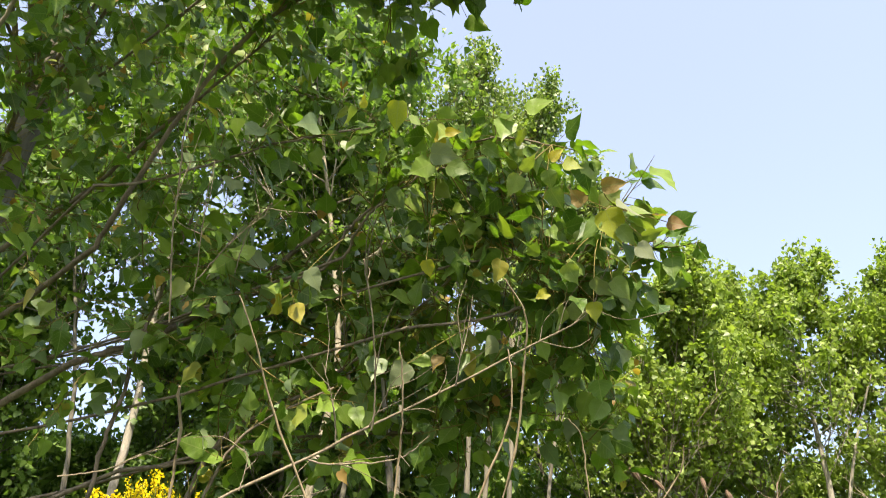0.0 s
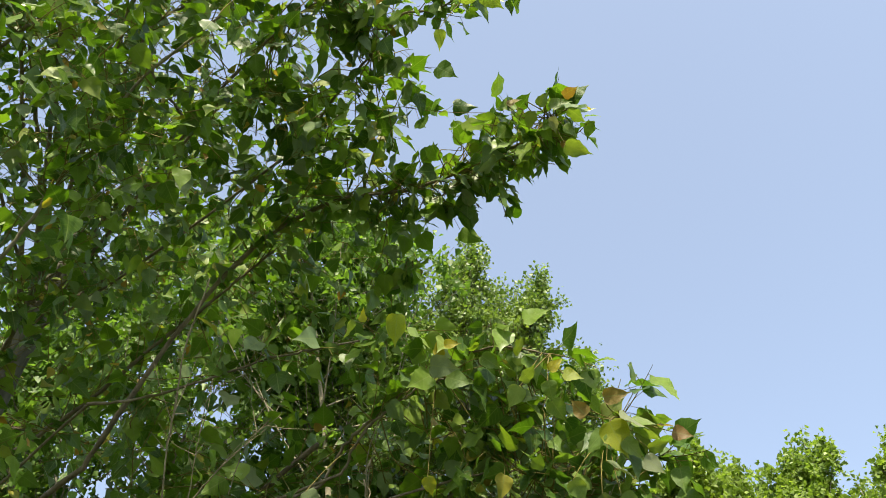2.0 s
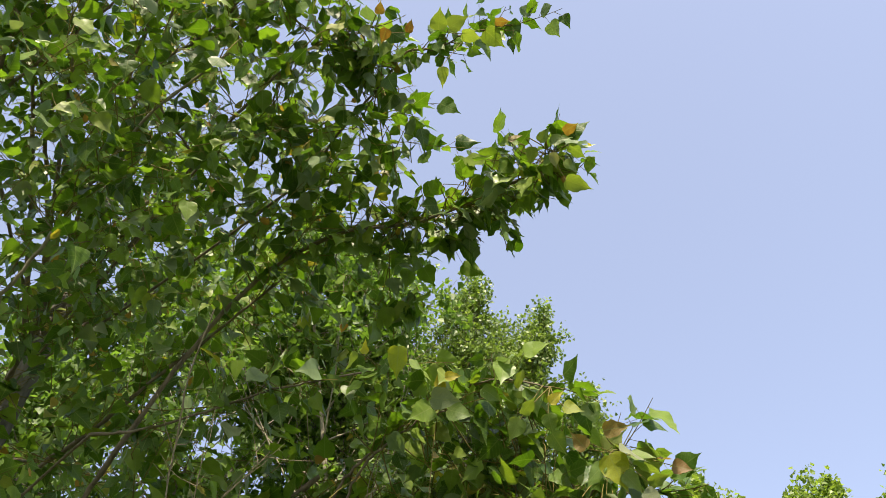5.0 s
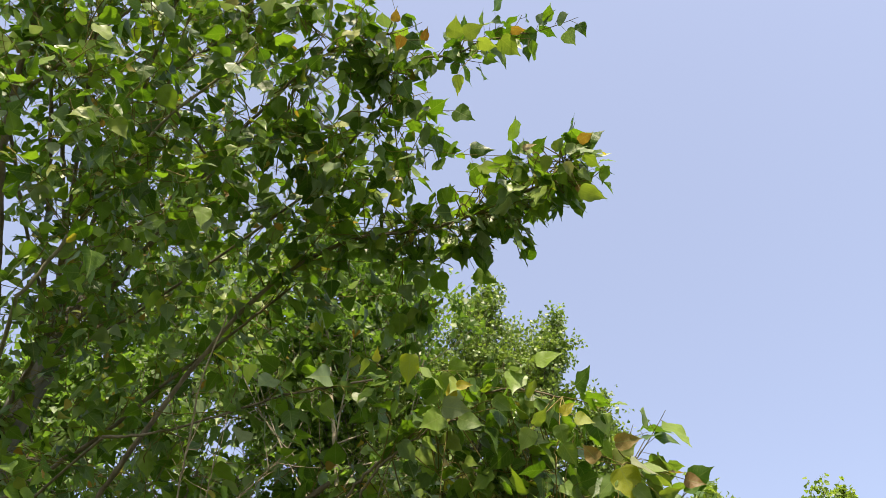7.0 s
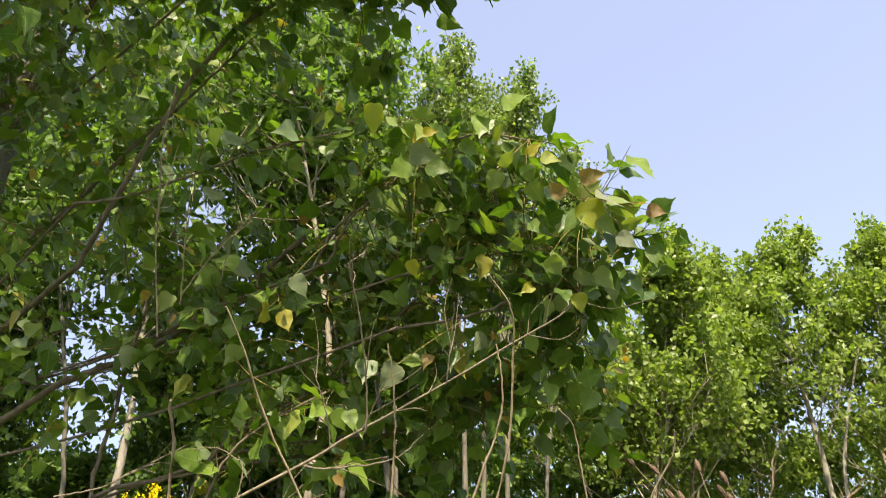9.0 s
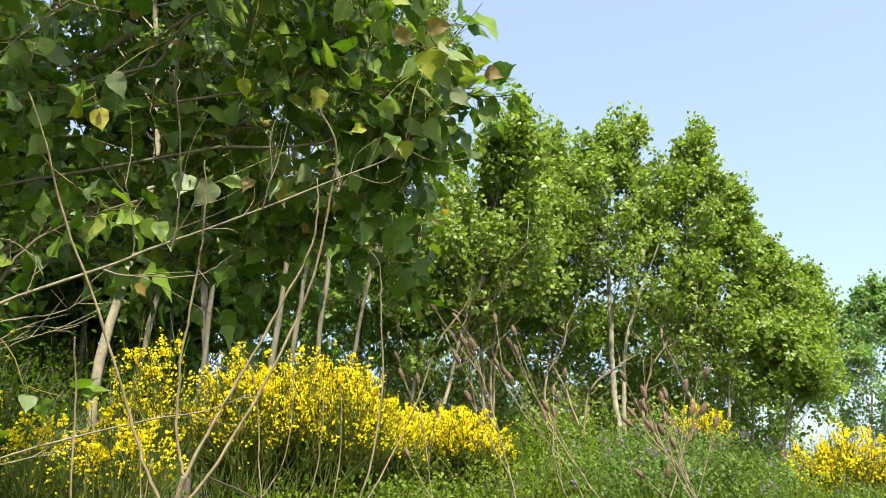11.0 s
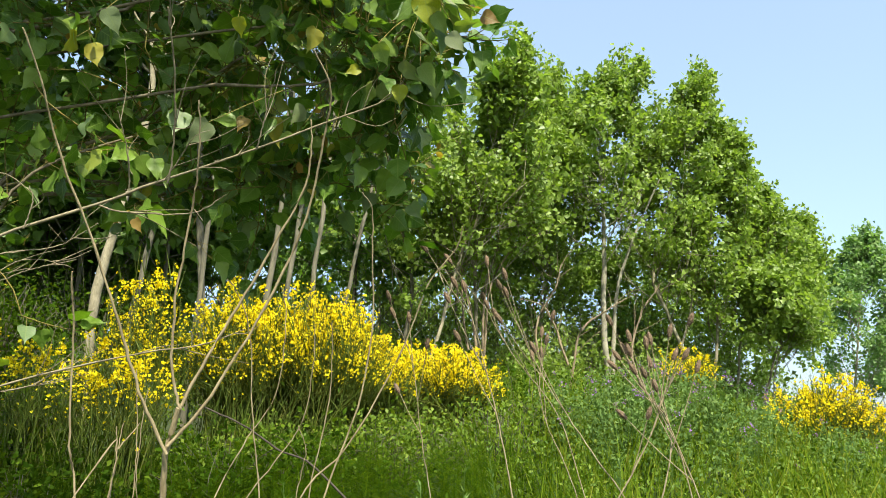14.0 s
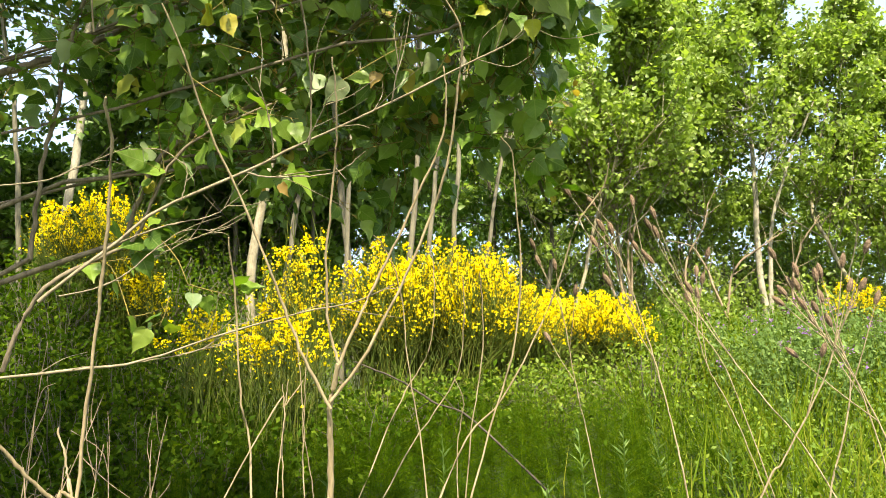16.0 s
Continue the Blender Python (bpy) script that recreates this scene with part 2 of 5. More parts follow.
def smooth_line(points, n):
    """Catmull-Rom through the points, n samples."""
    p = np.asarray(points, float)
    if len(p) == 2:
        return p[0] + (p[1] - p[0]) * np.linspace(0, 1, n)[:, None]
    q = np.vstack([2 * p[0] - p[1], p, 2 * p[-1] - p[-2]])
    u = np.linspace(0, len(p) - 1 - 1e-9, n)
    i = u.astype(int)
    t = (u - i)[:, None]
    a, b_, c, d = q[i], q[i + 1], q[i + 2], q[i + 3]
    return 0.5 * (2 * b_ + (c - a) * t + (2 * a - 5 * b_ + 4 * c - d) * t ** 2 + (3 * b_ - a - 3 * c + d) * t ** 3)


def tube(shape, line, r0, r1, sides=6, wobble=0.0, knots=0.0):
    """A tapered stem along the line."""
    line = np.asarray(line, float)
    n = len(line)
    tan = np.gradient(line, axis=0)
    tan /= np.linalg.norm(tan, axis=1, keepdims=True) + 1e-9
    up = np.where(np.abs(tan[:, 2:3]) > 0.9, [[1.0, 0, 0]], [[0, 0, 1.0]])
    s = np.cross(tan, up)
    s /= np.linalg.norm(s, axis=1, keepdims=True) + 1e-9
    w = np.cross(s, tan)
    r = np.linspace(r0, r1, n)
    if knots:
        r = r * (1 + knots * rng.normal(size=n).clip(-1, 2))
    if wobble:
        line = line + s * rng.normal(size=(n, 1)) * wobble + w * rng.normal(size=(n, 1)) * wobble
    a = np.arange(sides) * 2 * np.pi / sides
    ring = line[:, None] + r[:, None, None] * (np.cos(a)[None, :, None] * s[:, None] + np.sin(a)[None, :, None] * w[:, None])
    k = np.arange(sides)
    rows = np.arange(n - 1)[:, None] * sides
    quads = np.stack([rows + k, rows + (k + 1) % sides, rows + sides + (k + 1) % sides, rows + sides + k], -1).reshape(-1, 4)
    shape.add(ring.reshape(-1, 3), quads)
    if sides > 3:
        shape.add(np.vstack([ring[-1], line[-1:] + tan[-1:] * r1]), np.stack([k, (k + 1) % sides, np.full(sides, sides)], -1))


def unit(v):
    return v / (np.linalg.norm(v, axis=-1, keepdims=True) + 1e-9)


def scatter(shape, verts, faces, at_, tip, normal, size):
    """Places copies of a template (tip along +y, face up +z) at points."""
    tip = unit(tip)
    side = unit(np.cross(tip, normal))
    nrm = np.cross(side, tip)
    size = np.asarray(size, float).reshape(-1, 1, 1)
    v = np.asarray(verts)
    p = at_[:, None] + size * (v[None, :, 0:1] * side[:, None] + v[None, :, 1:2] * tip[:, None] + v[None, :, 2:3] * nrm[:, None])
    f = (np.asarray(faces)[None] + (np.arange(len(at_)) * len(v))[:, None, None]).reshape(-1, len(faces[0]))
    uv = np.tile(v[:, :2], (len(at_), 1)) if len(v) > 8 else None
    shape.add(p.reshape(-1, 3), f, uv)


# deltoid poplar blade, folded along the midrib, tip curled; petiole end at the origin
EDGE = ((0.19, -0.03), (0.36, 0.05), (0.455, 0.18), (0.455, 0.32), (0.435, 0.46), (0.35, 0.60), (0.265, 0.73), (0.145, 0.87), (0.055, 0.98))
RIB_Y = (0, 0.3, 0.62, 0.90, 1.19)
RIB_OF = (0, 0, 1, 1, 1, 2, 2, 3, 3)     # midrib point that each edge point hangs on
BLADE_V = [(0, y) for y in RIB_Y] + [(-x, y) for x, y in EDGE] + [(x, y) for x, y in EDGE]
BLADE_F = []
for first, turn in ((5, -1), (14, 1)):
    side_f = []
    for k in range(8):
        a, b_ = RIB_OF[k], RIB_OF[k + 1]
        side_f.append((a, first + k, first + k + 1))
        if b_ != a:
            side_f.append((a, first + k + 1, b_))
    side_f.append((3, first + 8, 4))
    BLADE_F += [t[::turn] for t in side_f]
BLADES = []
for fold, curl, wave, twist in ((0.14, -0.08, 0.02, 0.0), (0.28, -0.16, 0.04, 0.1), (0.06, -0.05, 0.06, -0.12), (0.20, 0.10, 0.05, 0.15), (0.10, -0.22, 0.06, -0.08), (0.36, -0.10, 0.07, 0.18), (0.22, -0.26, 0.05, -0.15)):
    slim, ragged = rng.uniform(0.80, 1.06), rng.normal(size=len(BLADE_V)).clip(-1.5, 1.5) * 0.05
    BLADES.append([(x * slim * (1 + r), y * (1 + 0.4 * r), fold * abs(x) + curl * y * y + (wave + 0.03) * math.sin(9 * y + (2 if x > 0 else 0)) * abs(x) * 2 + twist * x * y) for (x, y), r in zip(BLADE_V, ragged)])


COARSE_V = [(0, 0, 0), (0, 0.5, -0.02), (0, 1.12, -0.14), (-0.34, 0.02, 0.1), (-0.45, 0.22, 0.12), (-0.24, 0.64, 0.04), (0.33, 0.02, 0.06), (0.45, 0.22, 0.08), (0.24, 0.64, 0.03)]
COARSE_F = [(0, 4, 3), (0, 1, 4), (1, 5, 4), (1, 2, 5), (0, 6, 7), (0, 7, 1), (1, 7, 8), (1, 8, 2)]


def scatter_blades(shape, at_, tip, normal, size):
    """Poplar blades in seven bent forms, mixed."""
    pick = rng.integers(0, len(BLADES), len(at_))
    far_off = np.linalg.norm(at_ - np.array((0, 0, 1.6)), axis=1) > 3.45
    if far_off.any():
        scatter(shape, COARSE_V, COARSE_F, at_[far_off], tip[far_off], normal[far_off], size[far_off])
    pick[far_off] = -1
    for k, form in enumerate(BLADES):
        m = pick == k
        if m.any():
            scatter(shape, form, BLADE_F, at_[m], tip[m], normal[m], size[m])


# same blade in few faces, for trees farther off
SMALL_V = [(0, 0, 0), (-0.45, 0.26, 0.14), (0.45, 0.26, 0.10), (0, 1.0, -0.06)]
SMALL_F = [(0, 3, 1), (0, 2, 3)]
OVAL_V = [(0, 0, 0), (-0.27, 0.45, 0.05), (0.27, 0.45, 0.05), (0, 1, -0.08)]
OVAL_F = [(0, 2, 1), (1, 2, 3)]


def bank(x, y):
    """Height of the ground: a bank that climbs ahead, falling off to the right and beyond its crest."""
    x, y = np.asarray(x, float), np.asarray(y, float)
    climb = np.interp(y, [-50, 1.5, 4, 5, 7, 9, 12.5, 15, 22, 40, 60], [0, 0, 0.58, 0.95, 1.6, 1.95, 2.3, 2.4, 1.9, 0.3, 0.0])
    right = np.interp(x - 0.15 * y, [-2, 0.5, 2.0, 4, 8, 20], [1.0, 1.0, 0.86, 0.62, 0.42, 0.3])
    left = np.interp(x, [-12, -5, -3], [0.6, 0.92, 1.0])
    bumps = 0.05 * np.sin(x * 2.1 + 1) * np.sin(y * 1.7) + 0.03 * np.sin(x * 5.3) * np.cos(y * 4.1 + 2)
    swell = 0.75 * np.clip((-3.0 - x) / 0.9, 0, 1) * np.interp(y, [4.4, 5.7, 9, 14], [0, 1, 1, 0])
    return climb * right * left + swell + bumps * np.clip((60 - np.hypot(x, y)) / 40, 0, 1)


# ---- ground ----
g = np.concatenate([-np.geomspace(3000, 18, 14), np.linspace(-16, 16, 97), np.geomspace(18, 3000, 14)])
gy = np.concatenate([-np.geomspace(3000, 12, 12), np.linspace(-10, 26, 109), np.geomspace(28, 3000, 14)])
gx_, gy_ = np.meshgrid(g, gy, indexing="ij")
sh = Shape()
nx, ny = gx_.shape
ii, jj = np.meshgrid(np.arange(nx - 1), np.arange(ny - 1), indexing="ij")
q = (ii * ny + jj).ravel()
sh.add(np.stack([gx_, gy_, bank(gx_, gy_)], -1).reshape(-1, 3), np.stack([q, q + ny, q + ny + 1, q + 1], -1))
ground = new("ground", sh.mesh("ground", M_GROUND))
tagged(ground, "rough overgrown bank of soil and low weeds", "ground", kind="structure")

# ---- poplar leaning over the viewer ----
BOUGHS = [
    ([(-2.09, 2.35, 3.25), (-1.95, 2.28, 3.41), (-1.59, 2.15, 3.80), (-1.27, 2.06, 4.01), (-0.96, 2.04, 4.10), (-0.67, 2.07, 4.10), (-0.44, 2.03, 4.09), (-0.18, 1.96, 4.09), (-0.04, 1.87, 4.08)], 0.0180, 0.0040),
    ([(-2.17, 1.66, 3.73), (-2.05, 1.62, 3.88), (-1.94, 1.57, 4.01), (-1.80, 1.51, 4.15), (-1.56, 1.41, 4.35), (-1.26, 1.35, 4.52), (-0.99, 1.26, 4.66)], 0.0130, 0.0050),
    ([(-2.88, 2.46, 3.77), (-2.75, 1.98, 4.32), (-2.59, 1.56, 4.70), (-2.42, 1.31, 4.92), (-2.25, 1.11, 5.08), (-1.94, 0.80, 5.32)], 0.0320, 0.0120),
    ([(-2.52, 1.41, 4.82), (-2.30, 1.34, 4.86), (-2.07, 1.27, 4.89), (-1.68, 1.15, 5.00)], 0.0140, 0.0050),
    ([(-2.65, 2.39, 3.31), (-2.37, 2.39, 3.49), (-2.17, 2.35, 3.56), (-1.90, 2.29, 3.72), (-1.58, 2.22, 3.87), (-1.29, 2.13, 3.98)], 0.0180, 0.0050),
    ([(-1.95, 2.10, 3.35), (-1.72, 2.13, 3.35), (-1.48, 2.13, 3.38), (-1.22, 2.12, 3.41), (-1.01, 2.10, 3.39), (-0.74, 2.08, 3.37)], 0.0090, 0.0030),
    ([(-1.13, 2.42, 3.03), (-1.00, 2.34, 3.14), (-0.83, 2.27, 3.21), (-0.64, 2.20, 3.28), (-0.42, 2.16, 3.29), (-0.23, 2.16, 3.22)], 0.0090, 0.0030),
    ([(-1.03, 2.36, 3.03), (-0.90, 2.26, 3.13), (-0.72, 2.19, 3.19), (-0.58, 2.14, 3.19)], 0.0080, 0.0030),
    ([(-0.81, 2.46, 2.77), (-0.49, 2.46, 2.77), (-0.27, 2.38, 2.81), (-0.16, 2.26, 2.88), (-0.05, 2.15, 2.93)], 0.0090, 0.0030),
    ([(-0.58, 2.41, 2.97), (-0.30, 2.42, 2.95), (-0.03, 2.39, 2.92), (0.05, 2.36, 2.89)], 0.0070, 0.0030),
    ([(-1.51, 1.74, 4.57), (-1.11, 1.54, 4.64), (-0.84, 1.42, 4.59), (-0.62, 1.37, 4.48)], 0.0100, 0.0030),
    ([(-1.13, 1.92, 4.36), (-0.87, 1.76, 4.47), (-0.68, 1.64, 4.51), (-0.54, 1.53, 4.52), (-0.41, 1.52, 4.47), (-0.28, 1.47, 4.43), (-0.10, 1.45, 4.37)], 0.0100, 0.0030),
    ([(-1.66, 1.90, 4.65), (-1.70, 1.47, 4.75), (-1.33, 1.35, 4.85), (-1.04, 1.16, 4.91)], 0.0120, 0.0040),
    ([(-2.05, 2.71, 2.44), (-1.64, 2.81, 2.48), (-1.10, 2.91, 2.52), (-0.74, 2.86, 2.59), (-0.37, 2.77, 2.67)], 0.0140, 0.0040),
    ([(-1.84, 2.79, 2.20), (-1.70, 2.72, 2.44), (-1.57, 2.67, 2.53), (-1.42, 2.63, 2.58), (-1.19, 2.61, 2.66), (-0.92, 2.56, 2.80), (-0.65, 2.47, 2.95)], 0.0180, 0.0040),
    ([(-1.55, 2.76, 2.52), (-1.18, 2.82, 2.53), (-0.83, 2.84, 2.52), (-0.50, 2.77, 2.61)], 0.0100, 0.0030),
    ([(-2.27, 2.57, 2.86), (-1.99, 2.62, 2.94), (-1.76, 2.61, 3.01), (-1.51, 2.58, 3.10), (-1.19, 2.52, 3.27)], 0.0220, 0.0100),
    ([(-2.08, 2.58, 2.11), (-2.03, 2.54, 2.44), (-1.96, 2.51, 2.64), (-1.88, 2.46, 2.88), (-1.81, 2.43, 3.04), (-1.67, 2.34, 3.30)], 0.0140, 0.0060),
    ([(-1.97, 2.34, 1.69), (-1.89, 2.35, 1.89), (-1.79, 2.37, 2.00), (-1.59, 2.45, 2.12), (-1.52, 2.44, 2.23), (-1.42, 2.42, 2.39), (-1.29, 2.42, 2.48), (-1.08, 2.45, 2.57)], 0.0130, 0.0040),
]

CLUMPS = [
    ((-1.76, 1.03, 4.15), 0.42, 26),
    ((-1.41, 1.27, 4.37), 0.42, 24),
    ((-1.05, 1.54, 4.50), 0.36, 24),
    ((-1.91, 1.39, 4.00), 0.42, 26),
    ((-1.53, 1.59, 4.13), 0.42, 32),
    ((-1.21, 1.96, 4.43), 0.42, 34),
    ((-0.91, 1.86, 4.47), 0.32, 28),
    ((-0.92, 2.07, 4.19), 0.28, 16),
    ((-2.55, 2.14, 4.26), 0.45, 18),
    ((-2.13, 2.47, 4.49), 0.45, 18),
    ((-1.61, 2.61, 4.39), 0.35, 15),
    ((-2.58, 2.41, 3.80), 0.45, 17),
    ((-2.05, 2.63, 3.90), 0.42, 16),
    ((-1.26, 2.35, 3.77), 0.30, 5),
    ((-1.01, 2.26, 3.98), 0.25, 2),
    ((-1.83, 0.97, 5.33), 0.60, 24),
    ((-1.25, 1.23, 5.26), 0.50, 22),
    ((-2.43, 2.33, 3.27), 0.50, 14),
    ((-0.97, 2.42, 3.35), 0.33, 9),
    ((-0.58, 2.44, 3.22), 0.30, 20),
]

CLUMPS_LOW = [
    ((-0.37, 2.43, 3.02), 0.25, 18),
    ((-0.21, 2.36, 2.87), 0.13, 9),
    ((-0.10, 2.41, 2.87), 0.07, 5),
    ((-0.85, 2.60, 3.05), 0.33, 21),
    ((-0.51, 2.59, 2.89), 0.28, 19),
    ((-0.27, 2.59, 2.73), 0.20, 12),
    ((-1.27, 2.61, 3.06), 0.36, 21),
    ((-1.62, 2.47, 3.38), 0.40, 17),
    ((-2.00, 2.57, 3.25), 0.40, 12),
    ((-0.99, 2.73, 2.82), 0.30, 19),
    ((-0.65, 2.78, 2.64), 0.28, 17),
    ((-0.41, 2.86, 2.54), 0.20, 10),
    ((-0.17, 2.44, 2.92), 0.10, 9),
    ((-0.12, 2.44, 2.82), 0.12, 12),
    ((-0.23, 2.49, 2.81), 0.15, 12),
    ((-0.10, 2.45, 2.90), 0.06, 6),
    ((-0.37, 2.45, 3.08), 0.16, 10),
    ((-1.40, 2.81, 2.77), 0.33, 16),
    ((-1.83, 2.75, 2.91), 0.36, 10),
    ((-2.18, 2.70, 2.75), 0.40, 5),
    ((-0.90, 2.99, 2.51), 0.25, 10),
    ((-1.36, 2.34, 1.88), 0.16, 2),
    ((-1.52, 2.36, 1.86), 0.14, 2),
    ((-1.40, 2.40, 1.95), 0.10, 2),
    ((-1.46, 2.54, 2.76), 0.30, 11),
    ((-1.01, 2.69, 2.62), 0.25, 10),
    ((-0.79, 2.14, 4.12), 0.10, 12),
    ((-0.63, 2.10, 4.10), 0.10, 13),
    ((-0.45, 2.05, 4.09), 0.11, 15),
    ((-0.32, 2.00, 4.09), 0.12, 16),
    ((-0.15, 1.93, 4.08), 0.11, 16),
    ((-0.04, 1.90, 4.06), 0.08, 10),
    ((-0.84, 2.30, 4.01), 0.10, 7),
    ((-0.73, 2.35, 3.99), 0.07, 4),
    ((-0.77, 1.47, 4.51), 0.13, 9),
    ((-0.64, 1.50, 4.46), 0.10, 7),
    ((-0.85, 1.39, 4.64), 0.14, 7),
    ((-0.62, 1.76, 4.49), 0.10, 6),
    ((-0.71, 1.91, 4.37), 0.12, 7),
]

# crown round the trunk itself; first three clumps added unseen overhead to shade leaves
INNER_AND_SHADE = [((-1.0, 0.55, 6.0), 0.5, 36), ((-1.6, 0.4, 5.9), 0.55, 42), ((-2.2, 0.5, 6.0), 0.55, 40), ((-2.7, 2.2, 3.2), 0.6, 34), ((-2.3, 2.0, 4.0), 0.6, 34), ((-3.2, 2.0, 4.6), 0.7, 34), ((-2.4, 2.4, 5.0), 0.7, 34), ((-1.9, 1.7, 4.8), 0.5, 24), ((-3.3, 3.3, 4.2), 0.7, 30), ((-2.9, 2.7, 6.2), 0.8, 34), ((-3.4, 2.2, 2.7), 0.5, 20),
         # more high clumps, added to keep sun off the upper left leaves
         ((-1.9, 1.6, 5.8), 0.5, 40), ((-2.4, 1.5, 5.6), 0.5, 40), ((-2.2, 0.9, 5.5), 0.5, 34),
         # clumps added high up so their shadow darkens the lower left bank
         ((-2.4, 2.9, 5.0), 0.6, 40), ((-2.8, 3.3, 6.2), 0.7, 46), ((-1.9, 2.5, 5.9), 0.6, 44), ((-3.2, 3.6, 5.5), 0.7, 40)]
for centre, radius, count in INNER_AND_SHADE:
    c = np.array(centre)
    z0 = c[2] - 0.35 * np.hypot(c[0] + 3.2, c[1] - 2.7) - 0.3
    root = (-3.25 + 0.1 * (z0 - 3), 2.72, z0)
    BOUGHS.append(([root, tuple((np.array(root) + c) / 2 + (0, 0, 0.08)), centre], 0.024, 0.006))
limb_lines = [smooth_line(p, 40) for p, r0, r1 in BOUGHS]
limb_nodes = np.concatenate([ln[8:] for ln in limb_lines])
TRUNK = smooth_line([(-3.6, 2.6, 0.1), (-3.45, 2.7, 1.6), (-3.3, 2.75, 3.0), (-3.0, 2.7, 4.6), (-2.9, 2.6, 6.6)], 40)
poplar = thing("poplar_tree", (-3.6, 2.6, 0.1), "poplar with long leafy boughs hanging over rough ground", "tree")
sh = Shape()
tube(sh, TRUNK, 0.13, 0.05, 14, 0.004, 0.05)
part("trunk", sh, M_BARK, poplar)
for (p, r0, r1), ln in zip(BOUGHS, limb_lines):
    sh = Shape()
    r0 *= 0.64
    tube(sh, ln, r0, r1, 8, 0.0025, 0.11)
    start = ln[0]
    k = np.argmin(np.linalg.norm(TRUNK - start - (0, 0, -0.4), axis=1))
    if np.linalg.norm(TRUNK[k] - start) < 3.5:
        tube(sh, smooth_line([TRUNK[k], (TRUNK[k] + start) / 2 + (0, 0, -0.06), start], 12), r0 * 1.1, r0, 8, 0.002, 0.05)
    part("limb", sh, M_BARK_PALE if p is BOUGHS[1][0] else M_BARK_BROWN, poplar)

twig_shape = Shape()
leaf_at, leaf_tip, leaf_nrm, leaf_size, leaf_young = [], [], [], [], []


EYE_CLEAR = np.array((0, 0, 1.6))      # open space where the viewer stands


def leafy_twig(start, way, length, density=1.0, size=0.079):
    """One shoot with alternate leaves on long stalks; small bronze ones at its end."""
    n = 8
    bend = rng.normal(size=3) * 0.25 + (0, 0, 0.15)
    t = np.linspace(0, 1, n)[:, None]
    line = start + length * (t * way + t ** 2 * bend * 0.5)
    if np.linalg.norm(line - EYE_CLEAR, axis=1).min() < 2.42:
        return
    tube(twig_shape, line, 0.0024, 0.0011, 4)
    count = max(3, int(length / 0.034 * density))
    for j in range(count):
        u = (j + 0.4 + rng.uniform(-.3, .3)) / count
        node = line[0] + length * (u * way + u * u * bend * 0.5)
        out = rng.normal(size=3)
        out -= out.dot(way) * way
        out = out / (np.linalg.norm(out) + 1e-6)
        stalk_dir = unit(out * 0.9 + way * 0.5 + (0, 0, -0.15))
        young = u > 0.9
        s = size * rng.uniform(0.62, 1.2) * (0.55 if young else 1.0)
        plen = s * rng.uniform(0.45, 0.8)
        base = node + stalk_dir * plen
        if np.linalg.norm(base - EYE_CLEAR) < 2.35:
            continue
        tube(twig_shape, np.stack([node, base]), 0.0011, 0.0009, 3)
        tip = stalk_dir * 0.9 + rng.normal(size=3) * 0.42 + (0, 0, -0.42)
        leaf_at.append(base)
        leaf_tip.append(tip)
        leaf_nrm.append(rng.normal(size=3) * 0.8 + (0.15, -0.25, 0.55))
        leaf_size.append(s)
        leaf_young.append(young and rng.random() < 0.6)


for (p, r0, r1), ln in zip(BOUGHS, limb_lines):
    length = np.linalg.norm(np.diff(ln, axis=0), axis=1).sum()
    tan = unit(np.gradient(ln, axis=0))
    for s in np.arange(0.35, 1.0, 0.05 / length):
        k = int(s * 39)
        side = rng.normal(size=3)
        side -= side.dot(tan[k]) * tan[k]
        way = unit(unit(side) * rng.uniform(0.3, 0.8) + tan[k] * 0.8 + (0, 0, 0.1))
        leafy_twig(ln[k], way, rng.uniform(0.10, 0.26) * (1.1 - 0.4 * s))
    leafy_twig(ln[-1], tan[-1], 0.16, 1.3)
for centre, radius, count in CLUMPS + CLUMPS_LOW + INNER_AND_SHADE:
    centre = np.array(centre)
    for _ in range(int(count * (0.9 if centre[2] < 4.9 else 0.85))):
        start = centre + unit(rng.normal(size=3)) * radius * rng.random() ** 0.45
        near = np.argsort(np.linalg.norm(limb_nodes - start, axis=1))
        root = limb_nodes[near[rng.integers(0, 16 if radius > 0.15 else 5)]]
        if np.linalg.norm(root - start) < 0.3:
            tube(twig_shape, smooth_line([root, root * 0.45 + start * 0.55 + rng.normal(size=3) * 0.05, start], 6), 0.0026, 0.0019, 4)
        way = unit(unit(start - root) + rng.normal(size=3) * 0.5 + (0.2, 0, 0.1))
        leafy_twig(start, way, rng.uniform(0.16, 0.34) if radius > 0.15 else rng.uniform(0.08, 0.16))
part("twig_mass", twig_shape, M_TWIG, poplar, "green-brown twigs and leaf stalks", kind="stuff")
leaf_at, leaf_tip, leaf_nrm, leaf_size = map(np.array, (leaf_at, leaf_tip, leaf_nrm, leaf_size))
leaf_young = np.array(leaf_young)
# the leaves of the lower right spray, nearest to the viewer, stand singly
eye_side = np.linalg.norm(leaf_at - np.array((0.0, 2.42, 2.85)), axis=1)
single = np.zeros(len(leaf_at), bool)
single[np.argsort(eye_side)[:300]] = True
rest = ~single
sh = Shape()
turned = rng.random(len(leaf_at)) < 0.10
m = rest & ~leaf_young & ~turned
scatter_blades(sh, leaf_at[m], leaf_tip[m], leaf_nrm[m], leaf_size[m])
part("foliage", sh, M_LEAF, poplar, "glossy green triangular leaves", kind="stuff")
sh = Shape()
m = rest & ~leaf_young & turned
scatter_blades(sh, leaf_at[m], leaf_tip[m], leaf_nrm[m], leaf_size[m])
